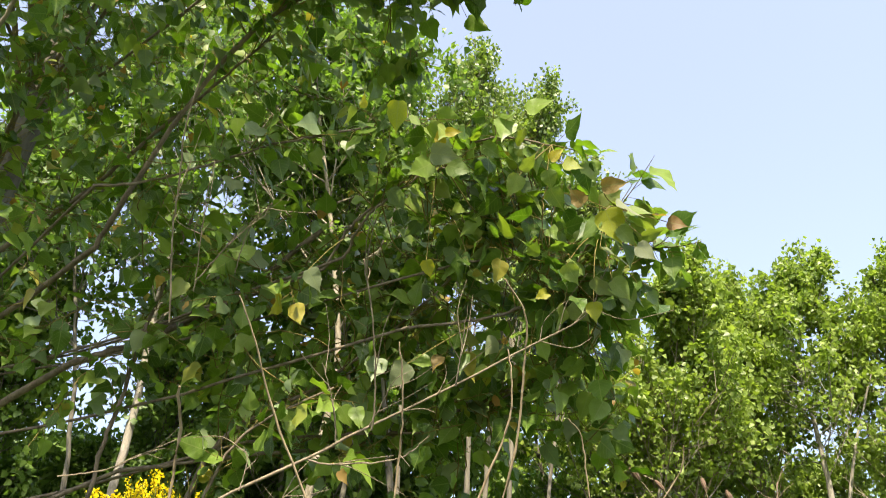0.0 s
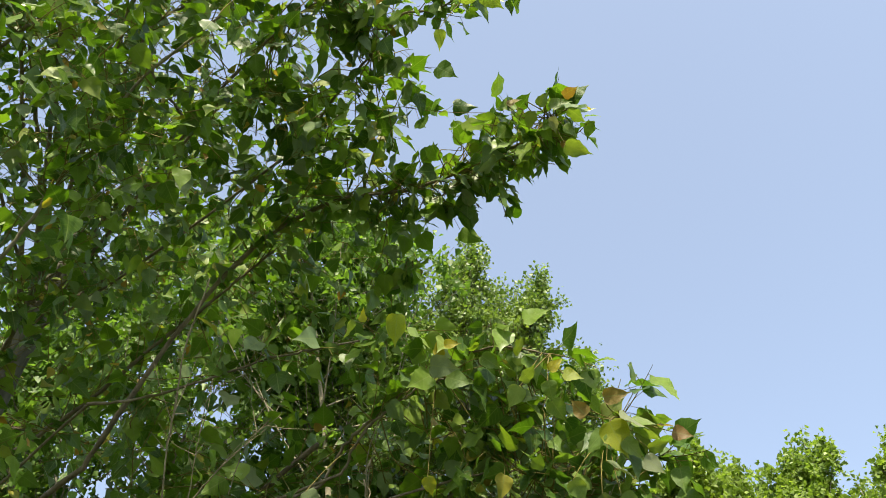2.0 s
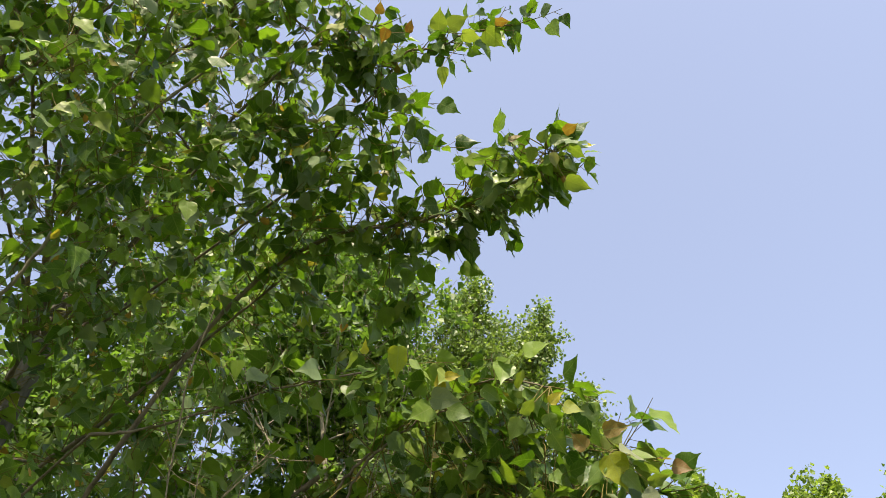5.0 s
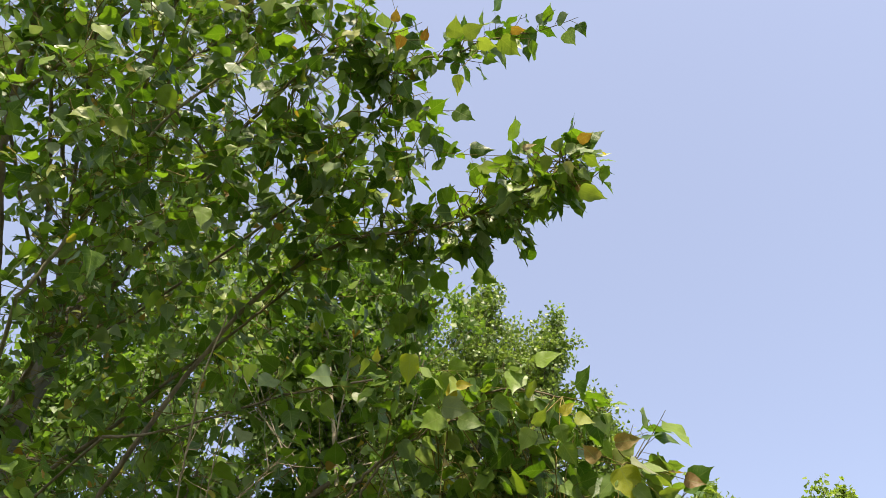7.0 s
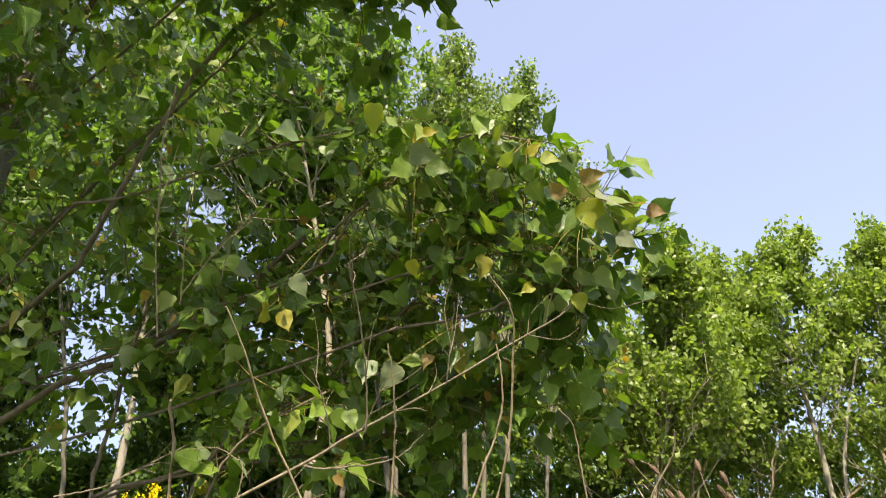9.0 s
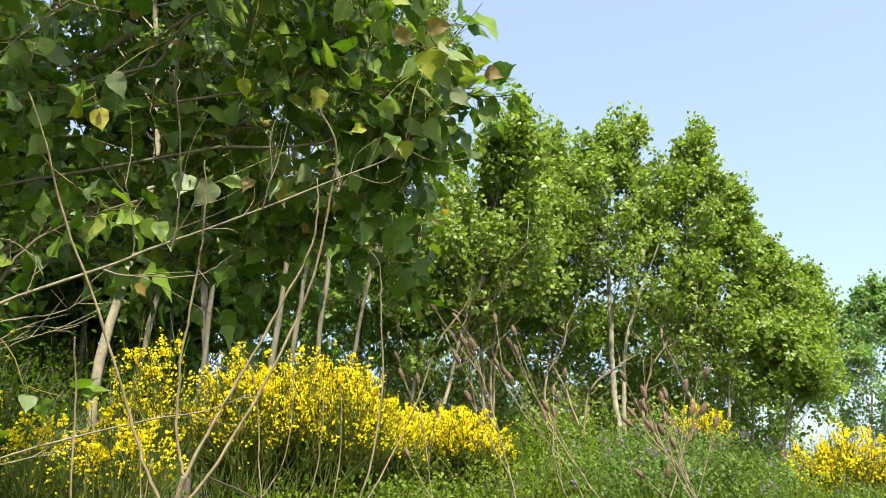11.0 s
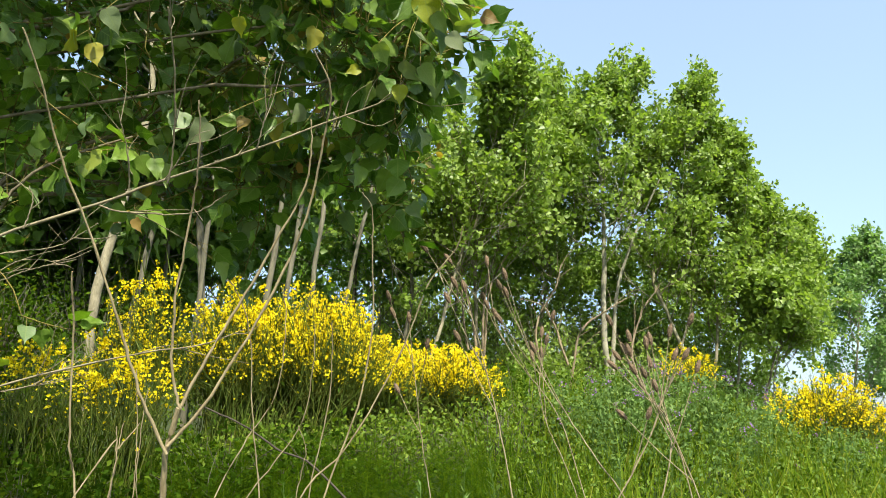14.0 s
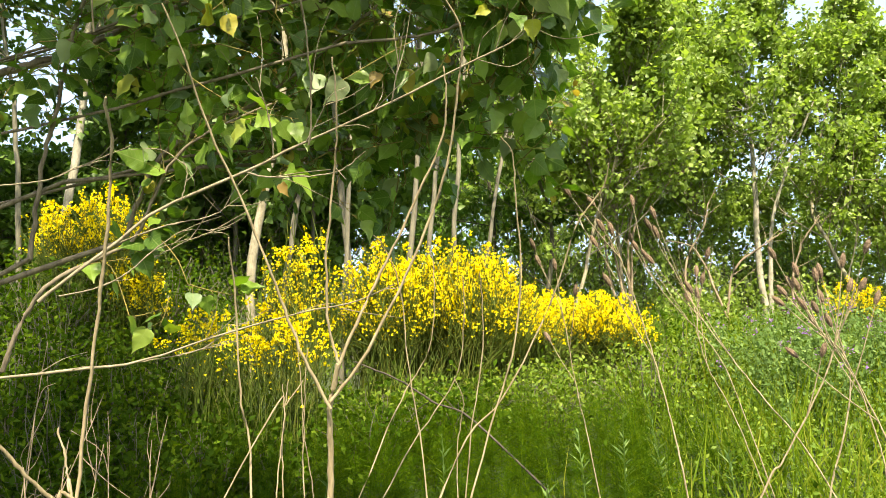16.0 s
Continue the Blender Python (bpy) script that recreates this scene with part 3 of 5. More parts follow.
part("turned_foliage", sh, M_LEAF_TURNED, poplar, "paler grey-green leaves among the dark ones", kind="stuff")
sh = Shape()
m = rest & leaf_young
scatter_blades(sh, leaf_at[m], leaf_tip[m], leaf_nrm[m], leaf_size[m])
part("young_foliage", sh, M_LEAF_TIP, poplar, "small bronze young leaves", kind="stuff")
blade_meshes = []
for mat in (M_LEAF_ONE, M_LEAF_YELLOW):
    for form in BLADES:
        sh = Shape()
        sh.add(form, BLADE_F, np.array(form)[:, :2])
        blade_meshes.append(sh.mesh("leaf", mat))


def single_leaf(base, tip, normal, size, mesh, label=""):
    tip = Vector(tip).normalized()
    side = tip.cross(Vector(normal)).normalized()
    nrm = side.cross(tip)
    ob = new("leaf", mesh)
    ob.parent = poplar
    ob.matrix_parent_inverse = Matrix.Translation(-poplar.location)
    rot = Matrix((side, tip, nrm)).transposed().to_4x4()
    ob.matrix_basis = Matrix.Translation(base) @ rot @ Matrix.Diagonal((size, size, size, 1))
    return tagged(ob, label)


for k in np.flatnonzero(single):
    mesh = blade_meshes[rng.integers(0, 7) + (7 if leaf_young[k] and rng.random() < 0.5 else 0)]
    single_leaf(leaf_at[k], leaf_tip[k], leaf_nrm[k], leaf_size[k], mesh)

ACCENTS_LOW = [
    ((-0.60, 1.99, 3.14), (0.94, 0.30, -0.15), 0.107, "pale"),
    ((-0.56, 2.04, 3.12), (0.88, 0.37, -0.29), 0.093, "light"),
    ((-0.68, 1.90, 3.30), (-0.30, 0.54, -0.79), 0.116, "yellow"),
    ((-0.57, 2.01, 3.18), (-0.01, -0.63, 0.78), 0.063, "yellow"),
    ((-0.55, 1.99, 3.21), (0.99, 0.16, 0.05), 0.060, "yellow"),
    ((0.08, 2.09, 2.82), (0.91, 0.10, -0.41), 0.059, "bronze"),
    ((-0.09, 1.96, 2.89), (1.00, -0.04, 0.01), 0.081, "bronze"),
    ((-0.05, 1.94, 2.83), (0.56, 0.39, -0.73), 0.093, "pale"),
    ((-0.09, 1.96, 2.81), (0.26, 0.46, -0.85), 0.109, "yellow"),
    ((-0.11, 1.97, 2.79), (-0.82, 0.25, -0.51), 0.076, "light"),
    ((-0.12, 2.01, 2.72), (0.81, 0.25, -0.53), 0.109, "pale"),
    ((-0.15, 2.02, 2.88), (-0.57, -0.46, 0.68), 0.072, "bronze"),
    ((-0.24, 2.02, 2.95), (0.39, 0.49, -0.78), 0.080, "light"),
    ((-0.79, 1.88, 3.28), (0.30, -0.58, 0.76), 0.056, "yellow"),
    ((-0.84, 1.90, 3.32), (-0.40, 0.49, -0.78), 0.084, "light"),
    ((-0.03, 1.77, 3.79), (0.83, 0.39, -0.40), 0.102, "light"),
    ((-0.20, 1.71, 4.01), (0.97, -0.18, 0.13), 0.056, "bronze"),
    ((-0.09, 1.73, 3.99), (0.72, -0.58, 0.38), 0.073, "light"),
    ((-0.05, 1.73, 3.97), (0.99, -0.10, 0.01), 0.076, "light"),
    ((0.00, 1.69, 3.96), (0.93, -0.32, 0.15), 0.063, "bronze"),
    ((0.01, 1.73, 3.93), (0.68, 0.55, -0.48), 0.080, "light"),
    ((-0.05, 1.74, 3.92), (-0.08, 0.78, -0.62), 0.071, "pale"),
    ((-0.02, 1.76, 3.88), (0.54, 0.64, -0.56), 0.075, "light"),
    ((-0.12, 1.74, 3.98), (-0.33, 0.74, -0.58), 0.073, "light"),
    ((-0.12, 1.79, 3.92), (0.25, 0.75, -0.62), 0.068, "light"),
    ((-0.03, 2.00, 2.82), (0.98, 0.03, -0.17), 0.074, "light"),
    ((-0.03, 2.01, 2.80), (0.86, 0.19, -0.48), 0.071, "light"),
    ((-0.06, 1.98, 2.76), (0.56, 0.37, -0.74), 0.079, "light"),
    ((-0.02, 2.01, 2.71), (0.74, 0.26, -0.62), 0.076, "pale"),
    ((0.00, 2.03, 2.75), (0.99, -0.12, 0.03), 0.067, "light"),
    ((-0.24, 1.99, 3.00), (0.05, 0.54, -0.84), 0.073, "light"),
    ((-0.33, 2.02, 3.02), (-0.60, 0.37, -0.71), 0.078, "light"),
    ((-0.43, 1.98, 3.13), (0.72, 0.47, -0.52), 0.076, "light"),
    ((-0.23, 2.01, 3.05), (0.83, -0.30, 0.48), 0.060, "yellow"),
    ((-0.19, 1.98, 3.01), (0.88, 0.28, -0.39), 0.063, "yellow"),
    ((-0.32, 2.01, 3.03), (0.70, -0.37, 0.61), 0.068, "light"),
    ((0.04, 2.04, 2.82), (0.95, 0.05, -0.30), 0.058, "bronze"),
]

ACCENTS_HIGH = [
    ((-0.19, 1.30, 4.10), (0.62, 0.68, -0.39), 0.092, "light"),
    ((-0.35, 1.28, 4.15), (0.35, -0.83, 0.43), 0.090, "light"),
    ((-0.31, 1.27, 4.13), (0.96, -0.22, 0.15), 0.089, "light"),
    ((-0.27, 1.29, 4.10), (0.92, 0.35, -0.16), 0.080, "light"),
    ((-0.15, 1.28, 4.11), (0.94, 0.30, -0.18), 0.060, "bronze"),
    ((-0.61, 1.22, 4.20), (0.34, 0.86, -0.38), 0.070, "pale"),
    ((-0.53, 1.25, 4.20), (-0.54, 0.70, -0.46), 0.062, "bronze"),
    ((-0.54, 1.20, 4.22), (0.37, -0.82, 0.43), 0.050, "bronze"),
    ((-0.46, 1.28, 4.19), (0.54, -0.73, 0.42), 0.050, "bronze"),
    ((-0.37, 1.39, 4.09), (-0.10, 0.84, -0.53), 0.082, "light"),
    ((-0.15, 2.07, 2.66), (0.59, 0.37, -0.72), 0.083, "pale"),
    ((-0.16, 2.10, 2.60), (-0.03, 0.42, -0.91), 0.066, "yellow"),
    ((-0.12, 2.00, 2.79), (-0.81, 0.26, -0.52), 0.066, "light"),
    ((-0.22, 2.04, 2.70), (0.42, 0.44, -0.79), 0.076, "light"),
    ((-0.10, 2.08, 2.65), (0.59, 0.36, -0.72), 0.079, "light"),
    ((-0.66, 2.14, 2.84), (0.07, 0.50, -0.86), 0.062, "yellow"),
    ((-0.98, 1.96, 2.76), (0.36, 0.58, -0.73), 0.080, "pale"),
    ((-0.71, 2.10, 2.48), (-0.67, 0.07, -0.74), 0.094, "pale"),
]

accent_mesh = {}
for kind, mat in (("pale", M_LEAF_PALE), ("yellow", M_LEAF_YELLOW), ("light", M_LEAF_LIGHT), ("bronze", M_LEAF_BRONZE)):
    accent_mesh[kind] = []
    for form in (BLADES[0], BLADES[1], BLADES[3]):
        sh = Shape()
        sh.add(form, BLADE_F, np.array(form)[:, :2])
        accent_mesh[kind].append(sh.mesh("leaf", mat))
ACCENT_LABEL = {"pale": "pale shiny leaf", "yellow": "yellowed leaf", "light": "light green leaf", "bronze": "bronze young leaf"}
twig_shape = Shape()
for base, tip, size, kind in ACCENTS_LOW + ACCENTS_HIGH:
    base, tip = np.array(base), np.array(tip)
    normal = unit(np.array((0, 0, 1.6)) - base) * 0.9 + rng.normal(size=3) * 0.42 + (0.1, 0, 0.3)
    single_leaf(base, tip, normal, size * rng.uniform(0.76, 0.9), accent_mesh[kind][rng.integers(0, 3)], ACCENT_LABEL[kind])
    root = limb_nodes[np.argmin(np.linalg.norm(limb_nodes - base + tip * 0.05, axis=1))]
    tube(twig_shape, smooth_line([root, (root + base) / 2 - tip * 0.01, base], 6), 0.0022, 0.0011, 4)
part("shoot_mass", twig_shape, M_TWIG, poplar, "thin shoots carrying single leaves", kind="stuff")

# ---- sapling, dry stalks and dead branches in front ----
SAPLING = [
    ([(-0.77, 2.19, 0.82), (-0.79, 2.22, 1.16), (-0.78, 2.20, 1.41), (-0.77, 2.16, 1.55), (-0.73, 2.12, 1.67)], 0.0136, 0.0053),
    ([(-0.76, 2.14, 1.55), (-0.83, 2.09, 1.71), (-0.88, 2.05, 1.87), (-0.94, 1.97, 2.08), (-1.00, 1.86, 2.29), (-1.02, 1.76, 2.45), (-1.04, 1.69, 2.55)], 0.0072, 0.0030),
    ([(-0.73, 2.12, 1.67), (-0.75, 2.09, 1.78), (-0.74, 2.05, 1.96), (-0.70, 1.99, 2.17), (-0.67, 1.93, 2.31), (-0.66, 1.86, 2.44)], 0.0064, 0.0030),
    ([(-0.73, 2.12, 1.67), (-0.66, 2.14, 1.83), (-0.55, 2.15, 2.05), (-0.44, 2.13, 2.26), (-0.41, 2.11, 2.37), (-0.41, 2.08, 2.48)], 0.0072, 0.0030),
    ([(-0.76, 2.14, 1.57), (-0.66, 2.15, 1.70), (-0.53, 2.15, 1.94), (-0.42, 2.11, 2.18), (-0.36, 2.03, 2.41), (-0.34, 1.97, 2.53), (-0.38, 1.91, 2.61)], 0.0072, 0.0030),
]

STALKS = [
    ([(-1.24, 1.73, 1.03), (-1.24, 1.75, 1.46), (-1.20, 1.72, 1.71), (-1.15, 1.67, 1.92), (-1.09, 1.59, 2.15), (-1.06, 1.51, 2.24)], 0.0077, 0.0048),
    ([(-0.93, 2.05, 0.93), (-0.97, 2.09, 1.44), (-0.98, 2.05, 1.57), (-0.98, 2.00, 1.84), (-0.97, 1.93, 2.00)], 0.0051, 0.0034),
    ([(-0.96, 2.06, 1.44), (-0.88, 2.11, 1.56), (-0.84, 2.14, 1.63)], 0.0038, 0.0020),
    ([(-0.53, 2.32, 0.85), (-0.39, 2.43, 1.39), (-0.29, 2.44, 1.69), (-0.25, 2.41, 1.93), (-0.25, 2.34, 2.17), (-0.25, 2.30, 2.28), (-0.28, 2.26, 2.32)], 0.0051, 0.0027),
    ([(-0.65, 2.29, 0.86), (-0.47, 2.43, 1.39), (-0.32, 2.45, 1.57), (-0.17, 2.45, 1.84), (-0.08, 2.41, 2.06), (0.01, 2.38, 2.18), (0.03, 2.35, 2.24)], 0.0051, 0.0027),
    ([(-0.50, 2.30, 0.93), (-0.55, 2.34, 1.40), (-0.58, 2.31, 1.66), (-0.59, 2.26, 1.89), (-0.62, 2.20, 2.00), (-0.64, 2.16, 2.03)], 0.0038, 0.0020),
    ([(-0.80, 2.19, 1.03), (-0.68, 2.29, 1.40), (-0.60, 2.32, 1.58), (-0.52, 2.33, 1.72), (-0.50, 2.32, 1.93), (-0.51, 2.30, 2.03)], 0.0038, 0.0020),
    ([(-0.48, 2.45, 0.89), (-0.44, 2.52, 1.42), (-0.39, 2.51, 1.69), (-0.38, 2.47, 1.87), (-0.38, 2.44, 1.95)], 0.0038, 0.0020),
    ([(-0.79, 2.41, 1.05), (-0.64, 2.48, 1.39), (-0.48, 2.50, 1.62), (-0.44, 2.47, 1.80), (-0.43, 2.43, 1.94)], 0.0038, 0.0020),
    ([(-0.47, 2.47, 0.96), (-0.48, 2.51, 1.38), (-0.45, 2.48, 1.55), (-0.47, 2.45, 1.63)], 0.0032, 0.0020),
    ([(-0.89, 2.15, 1.04), (-0.92, 2.19, 1.41), (-0.91, 2.18, 1.54), (-0.91, 2.16, 1.62)], 0.0032, 0.0020),
    ([(-0.87, 2.26, 1.01), (-0.90, 2.30, 1.40), (-0.90, 2.29, 1.57), (-0.91, 2.26, 1.78)], 0.0032, 0.0020),
    ([(-1.06, 1.62, 1.29), (-1.14, 1.53, 1.39), (-1.19, 1.46, 1.48), (-1.22, 1.40, 1.55)], 0.0064, 0.0054),
    ([(-1.18, 1.66, 1.29), (-1.20, 1.66, 1.39), (-1.21, 1.66, 1.45), (-1.23, 1.65, 1.53)], 0.0045, 0.0034),
    ([(-0.89, 2.39, 0.86), (-0.92, 2.44, 1.28), (-0.94, 2.41, 1.48), (-0.92, 2.38, 1.73)], 0.0032, 0.0020),
    ([(-0.89, 2.08, 0.95), (-0.92, 2.15, 1.31), (-0.91, 2.17, 1.50), (-0.90, 2.18, 1.63)], 0.0038, 0.0020),
]

DEAD = [
    ([(-1.60, 2.03, 1.87), (-1.52, 2.05, 1.94), (-1.39, 2.09, 2.05), (-1.28, 2.11, 2.14), (-1.04, 2.17, 2.25), (-0.89, 2.19, 2.32), (-0.65, 2.21, 2.42), (-0.37, 2.20, 2.53), (-0.23, 2.17, 2.57), (-0.16, 2.13, 2.61), (-0.13, 2.08, 2.67)], 0.0072, 0.0021),
    ([(-1.04, 2.17, 2.25), (-0.95, 2.18, 2.23), (-0.77, 2.21, 2.24), (-0.67, 2.19, 2.29)], 0.0039, 0.0014),
    ([(-2.12, 1.98, 1.60), (-1.88, 2.05, 1.645), (-1.57, 2.16, 1.68), (-1.40, 2.23, 1.70), (-1.20, 2.30, 1.77), (-0.96, 2.37, 1.84), (-0.77, 2.39, 1.87), (-0.64, 2.39, 1.92)], 0.0065, 0.0021),
    ([(-1.41, 2.24, 1.70), (-1.29, 2.28, 1.72), (-1.15, 2.32, 1.76)], 0.0033, 0.0014),
    ([(-1.42, 2.13, 2.05), (-1.29, 2.16, 2.10), (-1.15, 2.19, 2.13), (-1.04, 2.19, 2.20)], 0.0033, 0.0014),
    ([(-1.34, 2.19, 2.01), (-1.22, 2.19, 2.06), (-1.09, 2.19, 2.09)], 0.0026, 0.0014),
    ([(-0.94, 2.15, 2.29), (-0.93, 2.09, 2.38), (-0.94, 2.02, 2.48)], 0.0033, 0.0014),
    ([(-0.59, 2.19, 2.43), (-0.56, 2.15, 2.52), (-0.52, 2.09, 2.64)], 0.0033, 0.0014),
    ([(-0.85, 2.18, 2.33), (-0.79, 2.14, 2.40), (-0.76, 2.11, 2.43)], 0.0026, 0.0014),
    ([(-0.84, 2.18, 2.32), (-0.81, 2.11, 2.45), (-0.79, 2.01, 2.60), (-0.78, 1.90, 2.73)], 0.0039, 0.0028),
]

DEAD_FINE = [
    ([(-1.21, 2.11, 2.16), (-1.19, 2.10, 2.24), (-1.20, 2.09, 2.28)], 0.0026, 0.0014),
    ([(-1.62, 2.14, 1.90), (-1.47, 2.20, 1.95), (-1.30, 2.24, 2.09), (-1.18, 2.26, 2.10)], 0.0033, 0.0014),
    ([(-1.82, 2.10, 2.25), (-1.70, 2.15, 2.27), (-1.59, 2.18, 2.32), (-1.45, 2.21, 2.38)], 0.0033, 0.0014),
    ([(-1.48, 2.04, 2.69), (-1.43, 1.91, 2.92), (-1.37, 1.81, 3.06), (-1.31, 1.71, 3.19), (-1.20, 1.60, 3.34)], 0.0039, 0.0028),
    ([(-1.41, 2.04, 2.79), (-1.33, 1.91, 3.02), (-1.27, 1.83, 3.13)], 0.0026, 0.0014),
    ([(-1.45, 2.10, 2.86), (-1.30, 2.05, 2.97), (-1.16, 2.02, 3.04)], 0.0033, 0.0014),
    ([(-1.33, 2.14, 2.90), (-1.25, 2.06, 3.01), (-1.15, 2.01, 3.06)], 0.0026, 0.0014),
    ([(-1.95, 1.57, 3.92), (-1.97, 1.45, 3.95), (-1.97, 1.31, 3.99)], 0.0033, 0.0014),
]



def to_ground(pts):
    """Carries a stem on downwards, in its own line, to the ground."""
    a, b = np.array(pts[0]), np.array(pts[1])
    d = unit(a - b)
    d = unit(d + (0, 0, -0.35))
    for s in np.arange(0, 3, 0.02):
        q = a + d * s
        if q[2] <= bank(q[0], q[1]):
            break
    return q


def stalk_thing(name, pieces, mat, label, category, group="", names=("stem", "branch")):
    base = to_ground(pieces[0][0])
    ob = thing(name, tuple(base), label, category, group)
    for k, (pts, r0, r1) in enumerate(pieces):
        sh = Shape()
        pts = list(pts)
        if k == 0 and pts[0][2] > base[2]:
            pts = [tuple(base - (0, 0, 0.03))] + pts
        ln = smooth_line(pts, 36)
        tube(sh, ln, r0 * (0.95 if k == 0 and len(pieces) > 1 else 0.68), r1 * (1.35 if k == 0 and len(pieces) > 1 else 0.68), 8, 0.0012, 0.09)
        part(names[0] if k == 0 else names[1], sh, mat, ob)
    return ob


stalk_thing("bare_sapling", SAPLING, M_STALK, "bare forked sapling with pale tan bark", "sapling")
for pts, r0, r1 in STALKS:
    stalk_thing("dry_stalk", [(pts, r0, r1)], M_STALK, "thin bare dry tan stalk", "stalk", "dry stalks")
dead = thing("dead_branch", DEAD[0][0][0], "long leafless grey-tan branch in front of the poplar leaves", "branch")
for pts, r0, r1 in DEAD + DEAD_FINE:
    sh = Shape()
    tube(sh, smooth_line(pts, 26), r0 * 0.78, r1 * 0.8, 7, 0.0011, 0.09)
    branch = part("branch", sh, M_DEAD, dead)
    ln = smooth_line(pts, 26)
    sh = Shape()
    for q in range(int(3 + 4 * np.linalg.norm(ln[-1] - ln[0]))):
        k = rng.integers(6, 25)
        d = unit(unit(ln[k] - ln[k - 3]) + rng.normal(size=3) * 0.45) * rng.uniform(0.07, 0.24)
        tube(sh, smooth_line([ln[k], ln[k] + d * 0.5 + rng.normal(size=3) * 0.012, ln[k] + d], 7), 0.0017, 0.0007, 4)
    part("twig_mass", sh, M_DEAD, branch, "fine bare side twigs", kind="stuff")

def bare_bush(x, y, count, height, spread, lean):
    """Tangle of thin leafless twigs rising from one root."""
    z = float(bank(x, y))
    ob = thing("bare_bush", (x, y, z), "tangle of thin leafless brown twigs", "bush", "bare bushes")
    for _ in range(count):
        root = np.array((x, y, z - 0.02)) + rng.normal(size=3) * (0.05, 0.05, 0)
        a = rng.uniform(0, 6.283)
        top = root + (math.cos(a) * spread * rng.random() + lean, math.sin(a) * spread * rng.random(), height * rng.uniform(0.6, 1.1))
        ln = smooth_line([root, root * 0.5 + top * 0.5 + rng.normal(size=3) * 0.06, top], 14)
        sh = Shape()
        tube(sh, ln, rng.uniform(0.003, 0.0055), 0.0012, 5, 0.001, 0.08)
        for q in range(5):
            k = rng.integers(4, 13)
            d = unit(unit(ln[k] - ln[k - 2]) + rng.normal(size=3) * 0.5) * rng.uniform(0.08, 0.28)
            tube(sh, smooth_line([ln[k], ln[k] + d * 0.5 + rng.normal(size=3) * 0.015, ln[k] + d], 6), 0.0018, 0.0007, 4)
        part("twig", sh, M_DEADSTEM, ob)


for x, y, count, height, spread, lean in [(-1.85, 2.2, 10, 1.45, 0.3, 0.1), (-2.1, 2.4, 8, 1.6, 0.35, 0.1), (-1.7, 2.5, 7, 1.2, 0.3, 0.05)]:
    bare_bush(x, y, count, height, spread, lean)

# ---- poplars on the bank ----
POPLARS = [
    (2.47, 12.25, 8.00, 0.40, -0.09, 1.10),
    (3.34, 12.77, 7.98, 0.86, -0.25, 0.95),
    (3.98, 12.37, 6.69, 0.59, -0.21, 0.70),
    (4.53, 12.82, 5.80, 0.60, -0.23, 0.60),
    (5.09, 13.57, 5.53, 0.91, -0.37, 0.55),
    (0.38, 11.99, 7.67, 1.17, -0.10, 1.00),
    (1.19, 13.44, 7.99, 1.01, -0.13, 0.95),
    (-0.45, 10.49, 7.42, 1.41, -0.03, 1.15),
    (8.31, 17.08, 6.23, 0.69, -0.35, 0.85),
    (10.58, 19.29, 4.81, 0.46, -0.26, 0.90),
    (-1.42, 7.05, 8.04, 0.93, 0.11, 0.18),
    (-1.76, 6.77, 8.52, 0.47, 0.09, 0.24),
    (-1.32, 8.08, 7.61, 1.12, 0.09, 0.20),
    (-2.40, 7.11, 7.91, 0.13, 0.04, 0.40),
    (-3.03, 6.53, 10.08, -0.34, -0.17, 1.30),
    (-2.53, 7.80, 10.49, -0.58, -0.21, 1.20),
    (-3.32, 7.93, 9.52, -0.33, -0.15, 1.20),
    (-5.07, 6.64, 10.04, -0.01, -0.01, 1.40),
    (-5.09, 6.25, 8.16, -0.63, -0.57, 1.50),
    (4.85, 12.20, 4.34, 0.12, -0.19, 0.50),
    (-1.72, 7.45, 8.40, 0.73, 0.10, 0.18),
]



